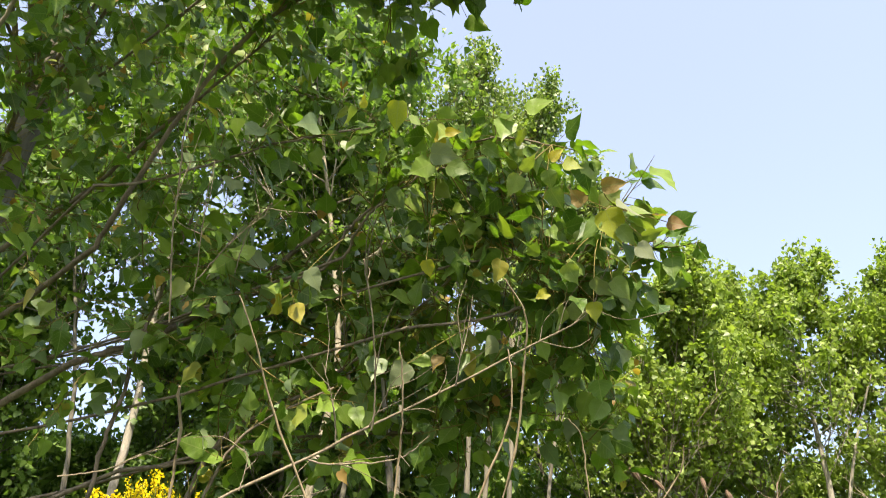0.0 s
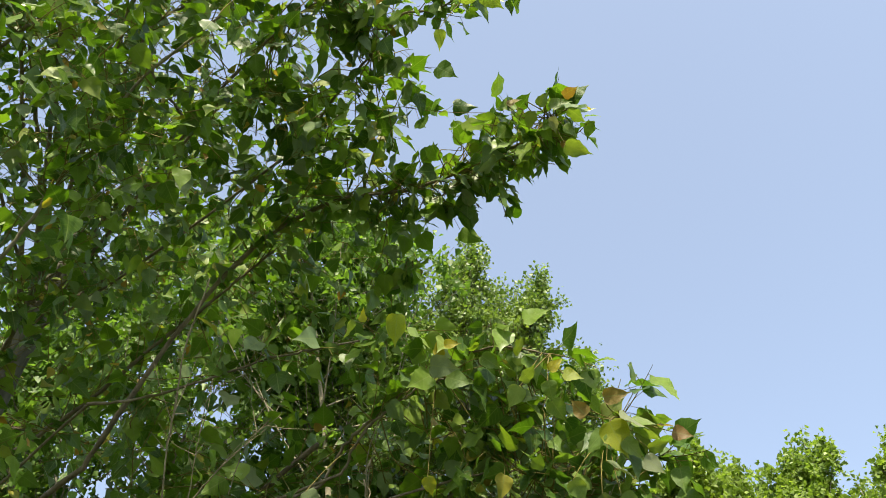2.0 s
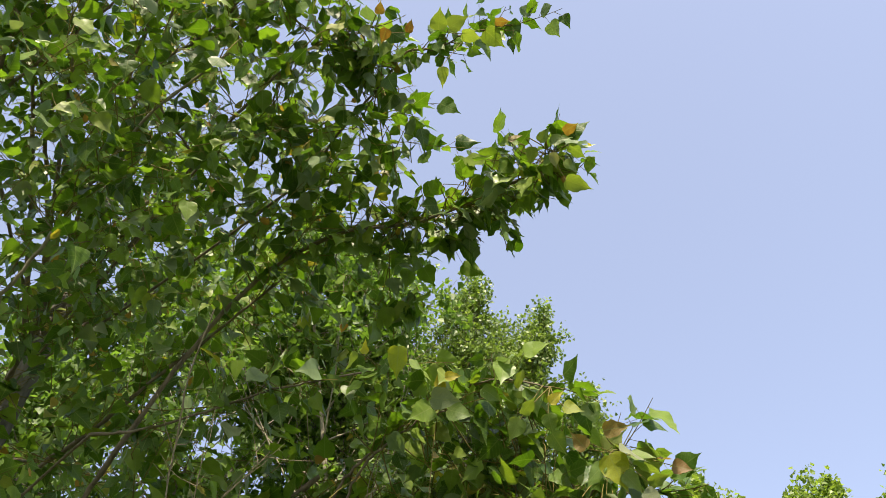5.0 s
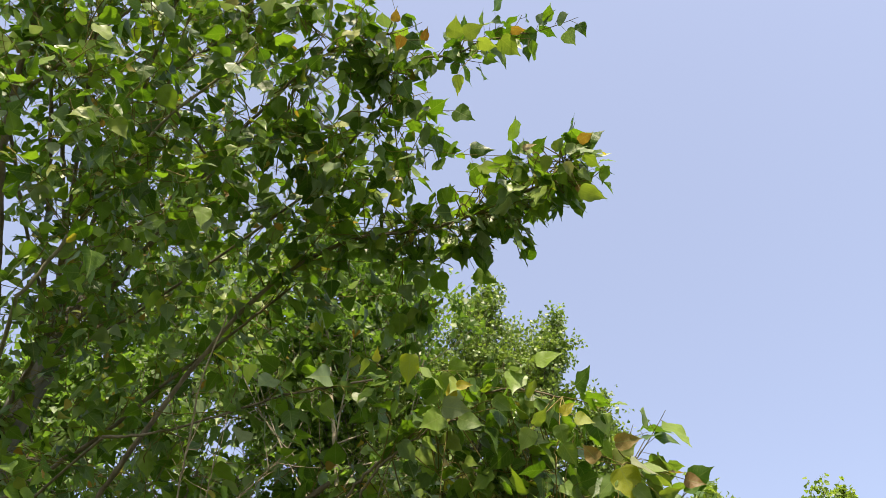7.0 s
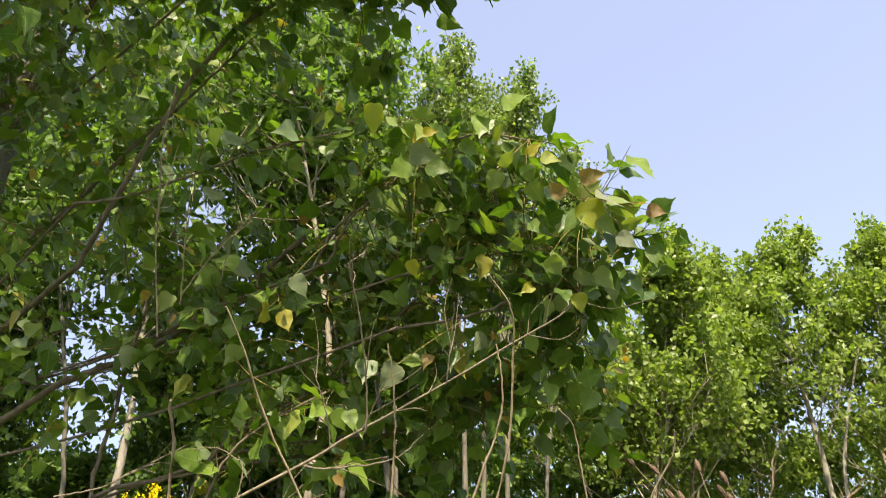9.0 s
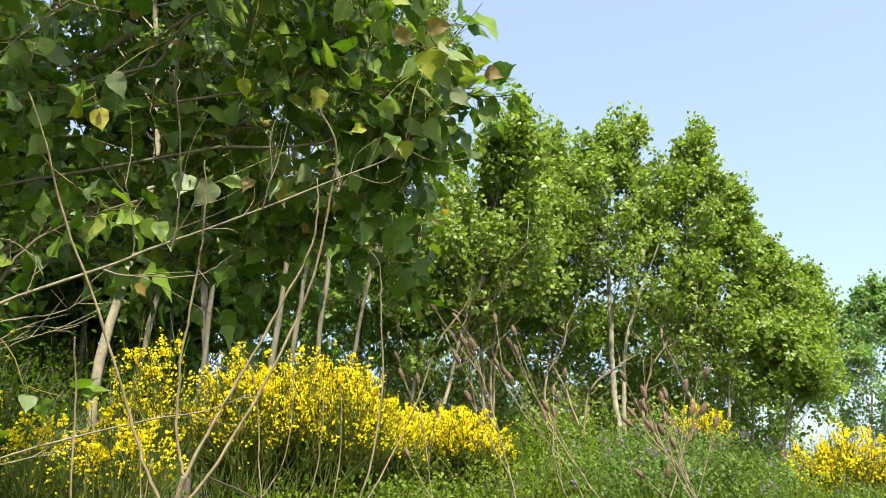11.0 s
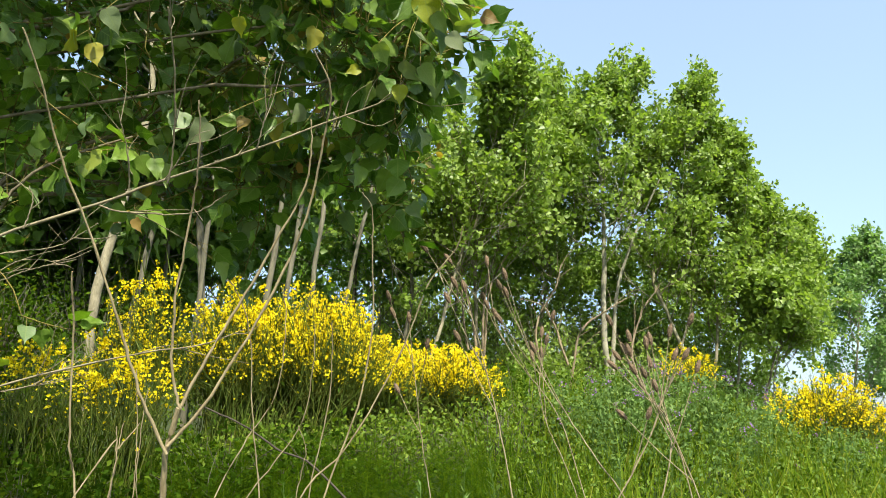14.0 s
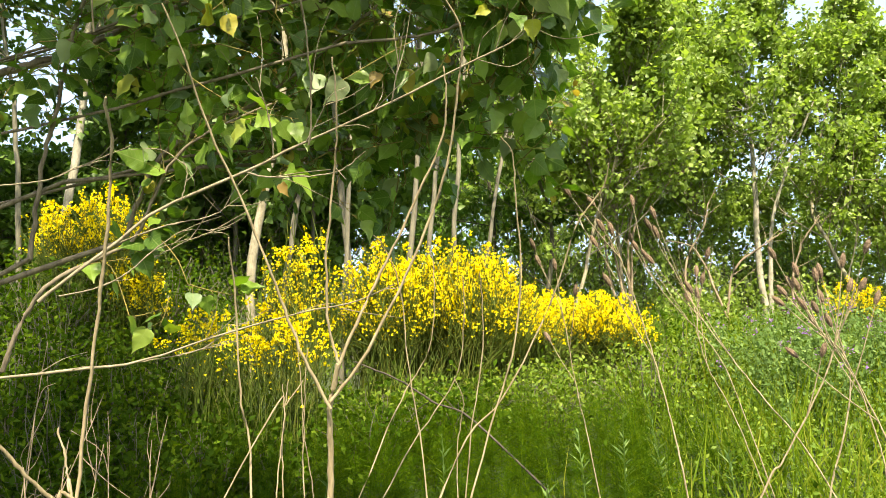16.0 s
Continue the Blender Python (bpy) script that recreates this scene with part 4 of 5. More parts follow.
def bank_poplar(x, y, top, dx, dy, radius, limb_n, shoots, per, bark, leaf_mat, label, low=0.28, girth=0.008, group="poplars on the bank", path=(), forks=(), blade=1.0, taper=0.5):
    z = float(bank(x, y))
    base = np.array((x, y, z))
    tip = np.array((x + dx, y + dy, top))
    h = top - z
    tree = thing("poplar_tree", tuple(base), label, "tree", group)
    sway = rng.normal(size=(2, 3)) * (0.12, 0.12, 0)
    line = smooth_line([base - (0, 0, 0.1), base + (tip - base) * 0.33 + sway[0], base + (tip - base) * 0.66 + sway[1], tip - (0, 0, 0.25)], 30)
    top += 0.02
    if path:
        line = smooth_line([base - (0, 0, 0.1)] + list(path[1:]) + [tip - (0, 0, 0.3)], 90)
        run = np.concatenate([[0], np.cumsum(np.linalg.norm(np.diff(line, axis=0), axis=1))])
        line = np.stack([np.interp(np.linspace(0, run[-1], 30), run, line[:, q]) for q in range(3)], -1)
    sh = Shape()
    tube(sh, line, girth * h, 0.006, 10, 0.005, 0.06)
    part("trunk", sh, bark, tree)
    for f_pts in forks:
        sh = Shape()
        tube(sh, smooth_line(f_pts, 24), girth * h * 0.7, 0.012, 9, 0.004, 0.06)
        part("trunk_fork", sh, bark, tree)
    twigs = Shape()
    p, tp, nr, sz = [], [], [], []

    def shoot(root, way, length, k):
        """A leafy shoot."""
        if rng.random() < 0.4:
            tube(twigs, np.stack([root, root + way * length]), 0.004, 0.0015, 3)
        u = rng.uniform(0.05, 1.08, k)[:, None]
        out = unit(rng.normal(size=(k, 3)))
        p.append(root + way * length * u + out * rng.uniform(0.02, 0.15, (k, 1)) * (1.2 - 0.7 * u) * min(1.0, blade))
        tp.append(out * 0.8 + rng.normal(size=(k, 3)) * 0.4 + (0, 0, -0.15))
        nr.append(rng.normal(size=(k, 3)) * 0.9 + (0, -0.3, 0.5))
        sz.append(rng.uniform(0.045, 0.088, k) * blade)

    def tuft(root, way, length, n_shoots):
        """A bunch of shoots at the end of a branch, upright in the main."""
        for q in range(n_shoots):
            d = unit(way + rng.normal(size=3) * 0.5 + (0, 0, 0.25))
            shoot(root, d, max(0.1, min(length * rng.uniform(0.7, 1.15), top + 0.05 - root[2])), int(per * rng.uniform(0.6, 1.4)))

    z_low = line[int(low * 29)][2]
    for j in range(limb_n):
        u = low + (0.95 - low) * (j + rng.random()) / limb_n
        root = line[int(u * 29)]
        a = j * 2.4 + rng.normal() * 0.4
        z_end = root[2] + rng.uniform(0.18, 0.5) * max(0.4, top - 0.15 - root[2])
        s_end = np.clip((top - z_end) / (top - z_low), 0, 1)
        wide = min(1.0, s_end / taper)
        reach = radius * wide * (1 - 0.3 * max(0, s_end - 0.6) / 0.4) * rng.uniform(0.55, 1.12)
        axis = np.array([np.interp(z_end, line[:, 2], line[:, q]) for q in (0, 1)])
        end = np.array((axis[0] + math.cos(a) * reach, axis[1] + math.sin(a) * reach, z_end))
        mid = (root + end) / 2 + np.array((math.cos(a), math.sin(a), -1.0)) * 0.1 * reach
        ln = smooth_line([root, mid, end], 10)
        sh = Shape()
        tube(sh, ln, 0.0022 * h * (1.2 - u), 0.003, 5, 0.003, 0.06)
        part("limb", sh, bark, tree)
        size = np.linalg.norm(end - root)
        outward = unit(end - root)
        tuft(end, unit(outward + (0, 0, 0.6)), 0.3, 4)
        for q in range(shoots):
            c = ln[int(9 * rng.uniform(0.25, 1.0))]
            d = unit(outward + rng.normal(size=3) * 0.6 + (0, 0, 0.25))
            branch = d * min(size * rng.uniform(0.2, 0.5), 0.6) * (0.35 + 0.65 * wide)
            if c[2] + branch[2] > top - 0.1:
                branch[2] = max(0, top - 0.1 - c[2])
            tube(twigs, np.stack([c, c + branch * 0.5 - (0, 0, 0.01), c + branch]), 0.006, 0.003, 3)
            tuft(c + branch, unit(branch), (0.2 + 0.16 * wide) * min(1.0, blade), 3)
    for q in range(9):
        c = line[-1 - 2 * (q % 5)]
        tuft(c, unit(rng.normal(size=3) * 0.22 + (0, 0, 1)), 0.42, 4)
    part("twig_mass", twigs, bark, tree, kind="stuff")
    sh = Shape()
    scatter(sh, SMALL_V, SMALL_F, np.concatenate(p), np.concatenate(tp), np.concatenate(nr), np.concatenate(sz))
    part("crown", sh, leaf_mat, tree, kind="stuff")
    return tree


STEMS = [
    ([(2.45, 12.15, 1.86), (2.43, 12.16, 2.36), (2.36, 12.17, 3.23), (2.41, 12.16, 4.49), (2.41, 12.16, 5.71), (2.37, 12.17, 6.50)], 0.075, 0.030),
    ([(2.45, 12.15, 2.36), (2.51, 12.14, 3.22), (2.60, 12.12, 3.93), (2.88, 12.06, 4.75), (3.30, 11.95, 5.66)], 0.055, 0.020),
    ([(-3.03, 6.53, 1.86), (-3.03, 6.53, 2.22), (-3.02, 6.53, 2.79), (-2.93, 6.57, 3.42), (-2.82, 6.62, 4.20), (-2.81, 6.62, 5.27)], 0.085, 0.060),
    ([(-2.45, 7.82, 2.47), (-2.53, 7.80, 2.98), (-2.61, 7.77, 3.74), (-2.68, 7.75, 4.65), (-2.79, 7.71, 6.29)], 0.055, 0.045),
    ([(-3.32, 7.93, 2.14), (-3.30, 7.94, 2.65), (-3.19, 7.98, 3.60), (-3.14, 8.00, 4.43)], 0.050, 0.035),
    ([(-5.08, 6.64, 2.06), (-5.05, 6.66, 3.14), (-4.98, 6.72, 4.18), (-4.95, 6.74, 5.51), (-4.89, 6.78, 6.95)], 0.080, 0.055),
    ([(3.94, 12.17, 1.88), (3.78, 12.23, 2.47), (3.39, 12.34, 3.62), (3.26, 12.37, 4.46)], 0.045, 0.025),
    ([(0.41, 11.39, 1.81), (0.36, 11.39, 3.09), (0.32, 11.39, 4.10), (0.26, 11.39, 4.98)], 0.040, 0.020),
]

PATHS = {0: STEMS[0], 1: STEMS[6], 5: STEMS[7], 14: STEMS[2], 15: STEMS[3], 16: STEMS[4], 17: STEMS[5]}
for k, row in enumerate(POPLARS):
    row = list(row)
    slim = 10 <= k < 14 or k == 20
    path = PATHS.get(k, ((), 0, 0))[0]
    if path:
        end_x, end_y = row[0] + row[3], row[1] + row[4]
        row[0], row[1] = path[0][0], path[0][1]
        row[3], row[4] = end_x - row[0], end_y - row[1]
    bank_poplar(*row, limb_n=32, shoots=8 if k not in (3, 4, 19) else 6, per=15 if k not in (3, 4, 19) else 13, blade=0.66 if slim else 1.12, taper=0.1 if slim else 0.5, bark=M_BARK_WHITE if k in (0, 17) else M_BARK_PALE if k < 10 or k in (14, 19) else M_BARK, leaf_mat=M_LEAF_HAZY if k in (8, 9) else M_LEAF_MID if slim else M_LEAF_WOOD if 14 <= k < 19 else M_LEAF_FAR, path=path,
                forks=[STEMS[1][0]] if k == 0 else [], low=0.40 if k == 0 else 0.22 if k == 2 else 0.36 if k in (3, 4, 19) else 0.24 if k < 10 else (0.4 if k < 14 else 0.42), girth=0.0045 if slim else (0.0098 if k == 0 else 0.0058 if k < 10 else (0.0054 if k == 14 else 0.0068 if k == 17 else 0.0048)),
                label="slender green poplar with a pale trunk on the bank")

# ---- darker wood behind ----
for j in range(2, 12):
    x = -17 + j * 1.7 + rng.normal() * 0.4
    y = 16.5 + rng.uniform(-1, 3)
    top = 6.2 if x < -10 else 9.5 if x < -4 else (7.4 if x < 2.5 else 5.6)
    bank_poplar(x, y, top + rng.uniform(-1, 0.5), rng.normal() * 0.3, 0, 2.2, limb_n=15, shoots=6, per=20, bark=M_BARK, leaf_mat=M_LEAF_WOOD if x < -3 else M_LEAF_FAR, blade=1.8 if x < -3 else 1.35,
                label="dense dark green woodland tree behind the poplars", low=0.06, group="wood behind")


for x, y, top in [(-3.4, 12.3, 7.6), (-1.7, 12.8, 8.0), (-0.9, 11.6, 7.4), (-5.4, 11.8, 7.0), (0.2, 14.0, 7.2), (-6.6, 12.8, 7.5), (-8.2, 9.2, 5.0), (-7.9, 8.3, 4.6), (-5.6, 10.2, 6.2), (-4.3, 10.6, 5.8), (-5.9, 10.4, 5.6), (2.6, 15.2, 5.2), (3.4, 15.0, 5.6), (4.3, 15.4, 5.0), (5.2, 15.8, 4.2), (1.6, 15.0, 5.6), (-9.8, 10.6, 5.2), (-4.4, 9.1, 7.2), (-3.6, 9.8, 7.0)]:
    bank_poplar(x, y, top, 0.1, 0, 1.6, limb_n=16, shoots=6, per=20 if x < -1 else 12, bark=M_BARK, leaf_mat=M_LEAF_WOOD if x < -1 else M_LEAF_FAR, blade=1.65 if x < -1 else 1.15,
                label="leafy dark green tree among the poplars", low=0.12, group="wood behind")

for x, y, top, reach in [(-6.5, 6.3, 7.4, 0.36), (-5.35, 8.0, 7.2, 0.5), (-6.6, 8.3, 4.6, 1.0), (-7.6, 6.2, 6.6, 0.9)]:
    bank_poplar(x, y, top, 0.05, 0, reach, limb_n=30, shoots=8, per=20, bark=M_BARK, leaf_mat=M_LEAF_WOOD, blade=1.1, taper=0.3,
                label="slim leafy green tree at the edge of the wood", low=0.06, group="wood behind")


def shrub(x, y, half, height, shoots, mat, label, group, blade=1.0):
    """Leafy bush: thin stems from one root and leaf sprays, uneven outline."""
    z = float(bank(x, y))
    ob = thing("leafy_shrub", (x, y, z), label, "shrub", group)
    stems, sh = Shape(), Shape()
    for _ in range(shoots):
        a, r = rng.uniform(0, 6.283), rng.random() ** 0.5
        top = np.array((x + math.cos(a) * r * half, y + math.sin(a) * r * half, z + height * rng.uniform(0.35, 1.1) * (1.05 - 0.45 * r * r)))
        root = np.array((x + math.cos(a) * r * half * 0.3, y + math.sin(a) * r * half * 0.3, z - 0.03))
        ln = smooth_line([root, (root + top) / 2 + rng.normal(size=3) * 0.06, top], 4)
        tube(stems, ln, 0.007, 0.002, 3)
        k = 22
        u = rng.uniform(0.45, 1.05, k)[:, None]
        c = root + (top - root) * u + rng.normal(size=(k, 3)) * 0.10
        scatter(sh, OVAL_V, OVAL_F, c, rng.normal(size=(k, 3)) + (0, 0, -0.1), rng.normal(size=(k, 3)) * 0.7 + (0, -0.2, 0.6), rng.uniform(0.055, 0.11, k) * blade)
    part("stem_mass", stems, M_BARK, ob, kind="stuff")
    part("foliage", sh, mat, ob, kind="stuff")


for j in range(26):
    x = -11 + j * 0.56 + rng.normal() * 0.25
    y = rng.uniform(13.6, 16)
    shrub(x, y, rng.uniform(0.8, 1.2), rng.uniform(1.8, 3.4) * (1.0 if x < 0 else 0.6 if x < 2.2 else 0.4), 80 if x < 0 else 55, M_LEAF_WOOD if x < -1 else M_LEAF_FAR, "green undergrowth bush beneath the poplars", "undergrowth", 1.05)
for x, y, height in [(2.9, 13.9, 1.5), (3.6, 14.2, 1.3), (-6.6, 8.4, 1.6), (-7.3, 8.0, 1.8), (-8.0, 9.0, 1.8)]:
    shrub(x, y, 0.9, height, 150, M_LEAF_WOOD, "dark green undergrowth bush beneath the poplars", "undergrowth", 1.4)
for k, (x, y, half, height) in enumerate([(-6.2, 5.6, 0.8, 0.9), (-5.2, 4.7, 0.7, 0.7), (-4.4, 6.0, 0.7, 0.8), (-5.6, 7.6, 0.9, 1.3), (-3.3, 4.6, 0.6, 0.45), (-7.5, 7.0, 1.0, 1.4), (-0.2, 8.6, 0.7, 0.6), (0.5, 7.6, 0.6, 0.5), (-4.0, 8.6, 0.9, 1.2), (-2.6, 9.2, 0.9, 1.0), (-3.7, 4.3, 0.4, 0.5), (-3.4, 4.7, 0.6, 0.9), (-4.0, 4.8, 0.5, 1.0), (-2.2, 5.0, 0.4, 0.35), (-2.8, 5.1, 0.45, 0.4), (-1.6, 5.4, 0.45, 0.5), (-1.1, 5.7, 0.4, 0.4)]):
    shrub(x, y, half, height, 70, M_WEED_SHADED, "leafy green shrub on the bank, shade put into its colour", "green shrubs", 0.66)
for x, y, half, height in [(-0.6, 11.8, 0.7, 1.3), (0.5, 12.2, 0.8, 1.8), (1.3, 11.6, 0.7, 1.2), (2.0, 12.6, 0.8, 1.9), (2.9, 12.3, 0.7, 1.5), (3.7, 12.9, 0.7, 1.7), (4.6, 13.6, 0.7, 1.3), (5.3, 14.4, 0.8, 1.4), (6.2, 15.0, 0.9, 1.4), (-1.8, 11.2, 0.7, 1.4), (7.2, 16.0, 1.0, 1.3)]:
    shrub(x, y, half, height * 0.62, 70, M_LEAF_FAR, "loose light green young growth beneath the poplars", "young growth", 0.9)
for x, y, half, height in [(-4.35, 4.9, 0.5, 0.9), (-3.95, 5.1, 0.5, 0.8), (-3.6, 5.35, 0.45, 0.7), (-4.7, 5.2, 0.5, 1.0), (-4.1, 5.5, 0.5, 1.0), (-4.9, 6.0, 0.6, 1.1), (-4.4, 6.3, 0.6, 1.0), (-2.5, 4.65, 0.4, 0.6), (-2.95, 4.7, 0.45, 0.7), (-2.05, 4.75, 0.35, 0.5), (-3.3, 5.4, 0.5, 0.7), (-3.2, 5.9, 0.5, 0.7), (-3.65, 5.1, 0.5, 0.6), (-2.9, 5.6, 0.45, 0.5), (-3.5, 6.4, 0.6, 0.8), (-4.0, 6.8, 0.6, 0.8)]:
    shrub(x, y, half, height * 0.8, 90, M_WEED_SHADED, "leafy green weeds before the broom, shade put into their colour", "leafy weeds", 0.6)
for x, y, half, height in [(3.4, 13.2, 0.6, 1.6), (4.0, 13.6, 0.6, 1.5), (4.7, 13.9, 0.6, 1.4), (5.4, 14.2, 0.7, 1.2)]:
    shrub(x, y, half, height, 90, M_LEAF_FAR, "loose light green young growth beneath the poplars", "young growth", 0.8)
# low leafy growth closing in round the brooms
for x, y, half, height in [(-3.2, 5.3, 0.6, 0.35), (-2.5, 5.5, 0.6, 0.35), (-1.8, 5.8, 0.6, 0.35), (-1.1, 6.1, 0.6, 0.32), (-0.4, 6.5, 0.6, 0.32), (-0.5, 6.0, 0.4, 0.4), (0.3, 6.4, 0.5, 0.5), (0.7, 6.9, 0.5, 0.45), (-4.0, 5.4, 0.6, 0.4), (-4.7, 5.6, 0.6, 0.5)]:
    # left of x = -1.9 the leaf colour carries the shade
    shrub(x, y, half, height, 85, M_WEED_SHADED if x < -1.9 else M_WEED, "leafy green shrub on the bank, shade put into its colour" if x < -1.9 else "light green leafy growth at the foot of the broom", "green shrubs", 0.5)
THICKET = [
    [(0.40, 11.19, 2.27), (0.27, 11.19, 3.39), (0.06, 11.20, 4.06), (-0.08, 11.20, 4.74)],
    [(0.44, 11.19, 2.28), (0.47, 11.19, 3.56), (0.67, 11.18, 4.40), (0.80, 11.17, 4.83)],
    [(0.46, 11.19, 2.28), (0.55, 11.18, 3.73), (1.00, 11.15, 4.40), (1.29, 11.12, 4.52)],
    [(0.38, 11.19, 2.27), (0.19, 11.19, 3.07), (0.14, 11.20, 3.89), (0.17, 11.19, 4.57)],
    [(1.41, 11.11, 2.13), (1.19, 11.13, 3.07), (1.48, 11.10, 3.72), (1.57, 11.09, 4.05)],
    [(1.80, 11.05, 2.13), (1.58, 11.08, 2.75), (1.35, 11.11, 3.40), (0.96, 11.16, 3.56)],
    [(2.69, 10.87, 2.14), (2.49, 10.91, 2.75), (2.67, 10.87, 3.38), (2.90, 10.81, 3.69)],
    [(1.65, 11.07, 2.29), (1.82, 11.05, 3.07), (2.21, 10.97, 3.39), (2.45, 10.92, 3.54)],
]

for pts in THICKET:
    base = (pts[0][0], pts[0][1], float(bank(pts[0][0], pts[0][1])))
    ob = thing("dead_bush_stem", base, "bare brown branching dead stem", "dead stem", "dead stems in the undergrowth")
    ln = smooth_line([base] + pts, 24)
    sh = Shape()
    tube(sh, ln, 0.026, 0.007, 6, 0.004, 0.08)
    part("stem", sh, M_DEADSTEM, ob)
    for q in range(11):
        k = rng.integers(8, 23)
        d = unit(unit(ln[k] - ln[k - 3]) + rng.normal(size=3) * 0.5) * rng.uniform(0.25, 0.7)
        sh = Shape()
        tube(sh, smooth_line([ln[k], ln[k] + d * 0.5 + rng.normal(size=3) * 0.03, ln[k] + d], 7), 0.005, 0.0015, 4)
        part("branch", sh, M_DEADSTEM, ob)

# ---- broom bushes ----
BROOMS = [
    (-1.17, 6.49, 1.66, 0.60, 0.98, 1400),
    (-1.70, 6.25, 1.71, 0.40, 0.96, 640),
    (-0.73, 6.75, 1.73, 0.42, 0.68, 500),
    (-2.28, 5.76, 1.73, 0.33, 1.03, 110),
    (-2.19, 5.15, 1.58, 0.36, 0.56, 190),
    (-2.63, 5.06, 1.73, 0.29, 0.43, 80),
    (-0.12, 7.39, 1.73, 0.56, 0.64, 800),
    (3.07, 10.46, 2.10, 0.38, 0.66, 170),
    (3.56, 7.61, 1.39, 0.50, 0.76, 430),
    (-4.09, 5.93, 2.48, 0.47, 0.79, 300),
    (-4.48, 5.87, 2.62, 0.29, 0.61, 130),
    (-3.77, 5.95, 2.07, 0.23, 0.65, 110),
]

PETAL_V = [(0, 0, 0), (-0.5, 0.5, 0.25), (0, 0.9, 0.1), (0.5, 0.5, 0.25), (0, 0.35, -0.35)]
PETAL_F = [(0, 2, 1), (0, 3, 2), (1, 3, 4)]


def broom_bush(x, y, z, half, height, count):
    bloom_z = z
    ground_z = float(bank(x, y))
    top = height + z - ground_z
    z = ground_z
    bush = thing("broom_bush", (x, y, z), "broom bush thick with bright yellow blossom", "shrub", "broom bushes")
    stems, fl_p, fl_t, fine = Shape(), [], [], []
    n = max(60, int(count * 0.6))
    root = np.stack([x + rng.uniform(-1, 1, n) * half * 0.75, y + rng.uniform(-1, 1, n) * half * 0.7, np.full(n, z)], -1)
    root[:, 2] = bank(root[:, 0], root[:, 1]) - 0.02
    lean = np.stack([rng.uniform(-1, 1, n), rng.uniform(-1, 1, n) * 0.8, np.zeros(n)], -1)
    dome = np.sqrt(np.clip(1 - 0.75 * (lean[:, 0] ** 2 + lean[:, 1] ** 2), 0.12, 1))
    tips = np.stack([x + lean[:, 0] * half, y + lean[:, 1] * half, z + top - height + height * 0.8 * dome * rng.uniform(0.55, 1.2, n)], -1)
    flowering = rng.random(n) + 0.25 * np.sin(tips[:, 0] * 9) * np.sin(tips[:, 2] * 11)
    for k in range(n):
        mid = root[k] * 0.5 + tips[k] * 0.5 + (0, 0, 0.15 * top) + rng.normal(size=3) * 0.03
        ln = smooth_line([root[k], mid, tips[k]], 5)
        tube(stems, ln, 0.0042, 0.0015, 3)
        for s in (0.5, 0.62, 0.74, 0.88):
            c = ln[int(s * 4 + 0.5)]
            d = unit(unit(tips[k] - root[k]) + (0, 0, 0.5) + rng.normal(size=3) * 0.28) * height * rng.uniform(0.14, 0.36)
            tube(stems, np.stack([c, c + d]), 0.0026, 0.001, 3)
            fine.append(np.stack([np.tile(c + d * 0.3, (3, 1)), d * rng.uniform(0.4, 0.9, (3, 1)) + rng.normal(size=(3, 3)) * 0.05]))
            m_ = max(1, int(count / n * 13 * rng.uniform(0, 2) * (flowering[k] < 0.7)))
            node = rng.uniform(0.35, 1.0, max(1, m_ // 4))
            u = node[rng.integers(0, len(node), m_)][:, None]
            fl_p.append(c + d * u + rng.normal(size=(m_, 3)) * 0.013)
            fl_t.append(rng.normal(size=(m_, 3)) + (0, -0.2, 0.1))
    fine = np.concatenate(fine, axis=1)
    reach = np.linalg.norm(fine[1], axis=1)
    scatter(stems, [(-0.016, 0, 0), (0.016, 0, 0), (0, 1, 0.04)], [(0, 1, 2)], fine[0], fine[1], rng.normal(size=fine[1].shape), reach)
    part("stem_mass", stems, M_BROOM_STEM, bush, "dense rush-like green stems", kind="stuff")
    sh = Shape()
    p, t = np.concatenate(fl_p), np.concatenate(fl_t)
    level = (p[:, 2] - bloom_z) / height
    keep = rng.random(len(p)) < np.clip(level * 1.5 - 0.45, 0.012, 1)
    p, t = p[keep], t[keep]
    scatter(sh, PETAL_V, PETAL_F, p, t, rng.normal(size=p.shape) + (0, -0.3, 0.4), rng.uniform(0.015, 0.030, len(p)))
    part("blossom", sh, M_FLOWER, bush, "yellow pea-like flowers", kind="stuff")


for row in BROOMS:
    broom_bush(*row)

# dark branch leaning in the weeds before the broom
FALLEN = [(-1.59, 5.00, 1.79), (-1.30, 4.94, 1.67), (-1.03, 4.84, 1.52), (-0.77, 4.74, 1.40)]
fallen = thing("fallen_branch", FALLEN[-1], "dark fallen branch leaning in weeds below the broom", "branch")
fallen_line = smooth_line(FALLEN + [(FALLEN[-1][0] + 0.7, FALLEN[-1][1] - 0.3, float(bank(FALLEN[-1][0] + 0.7, FALLEN[-1][1] - 0.3)))], 24)
sh = Shape()
tube(sh, fallen_line, 0.005, 0.0075, 7, 0.002, 0.1)
part("stem", sh, M_BARK_DARK, fallen)
for k in (3, 7, 11, 15):
    sh = Shape()
    d = unit(rng.normal(size=3) * 0.5 + (-0.5, 0, 0.3)) * 0.22
    tube(sh, smooth_line([fallen_line[k], fallen_line[k] + d * 0.5 + (0, 0, 0.02), fallen_line[k] + d], 7), 0.003, 0.0012, 5)
    part("twig", sh, M_BARK_DARK, fallen)

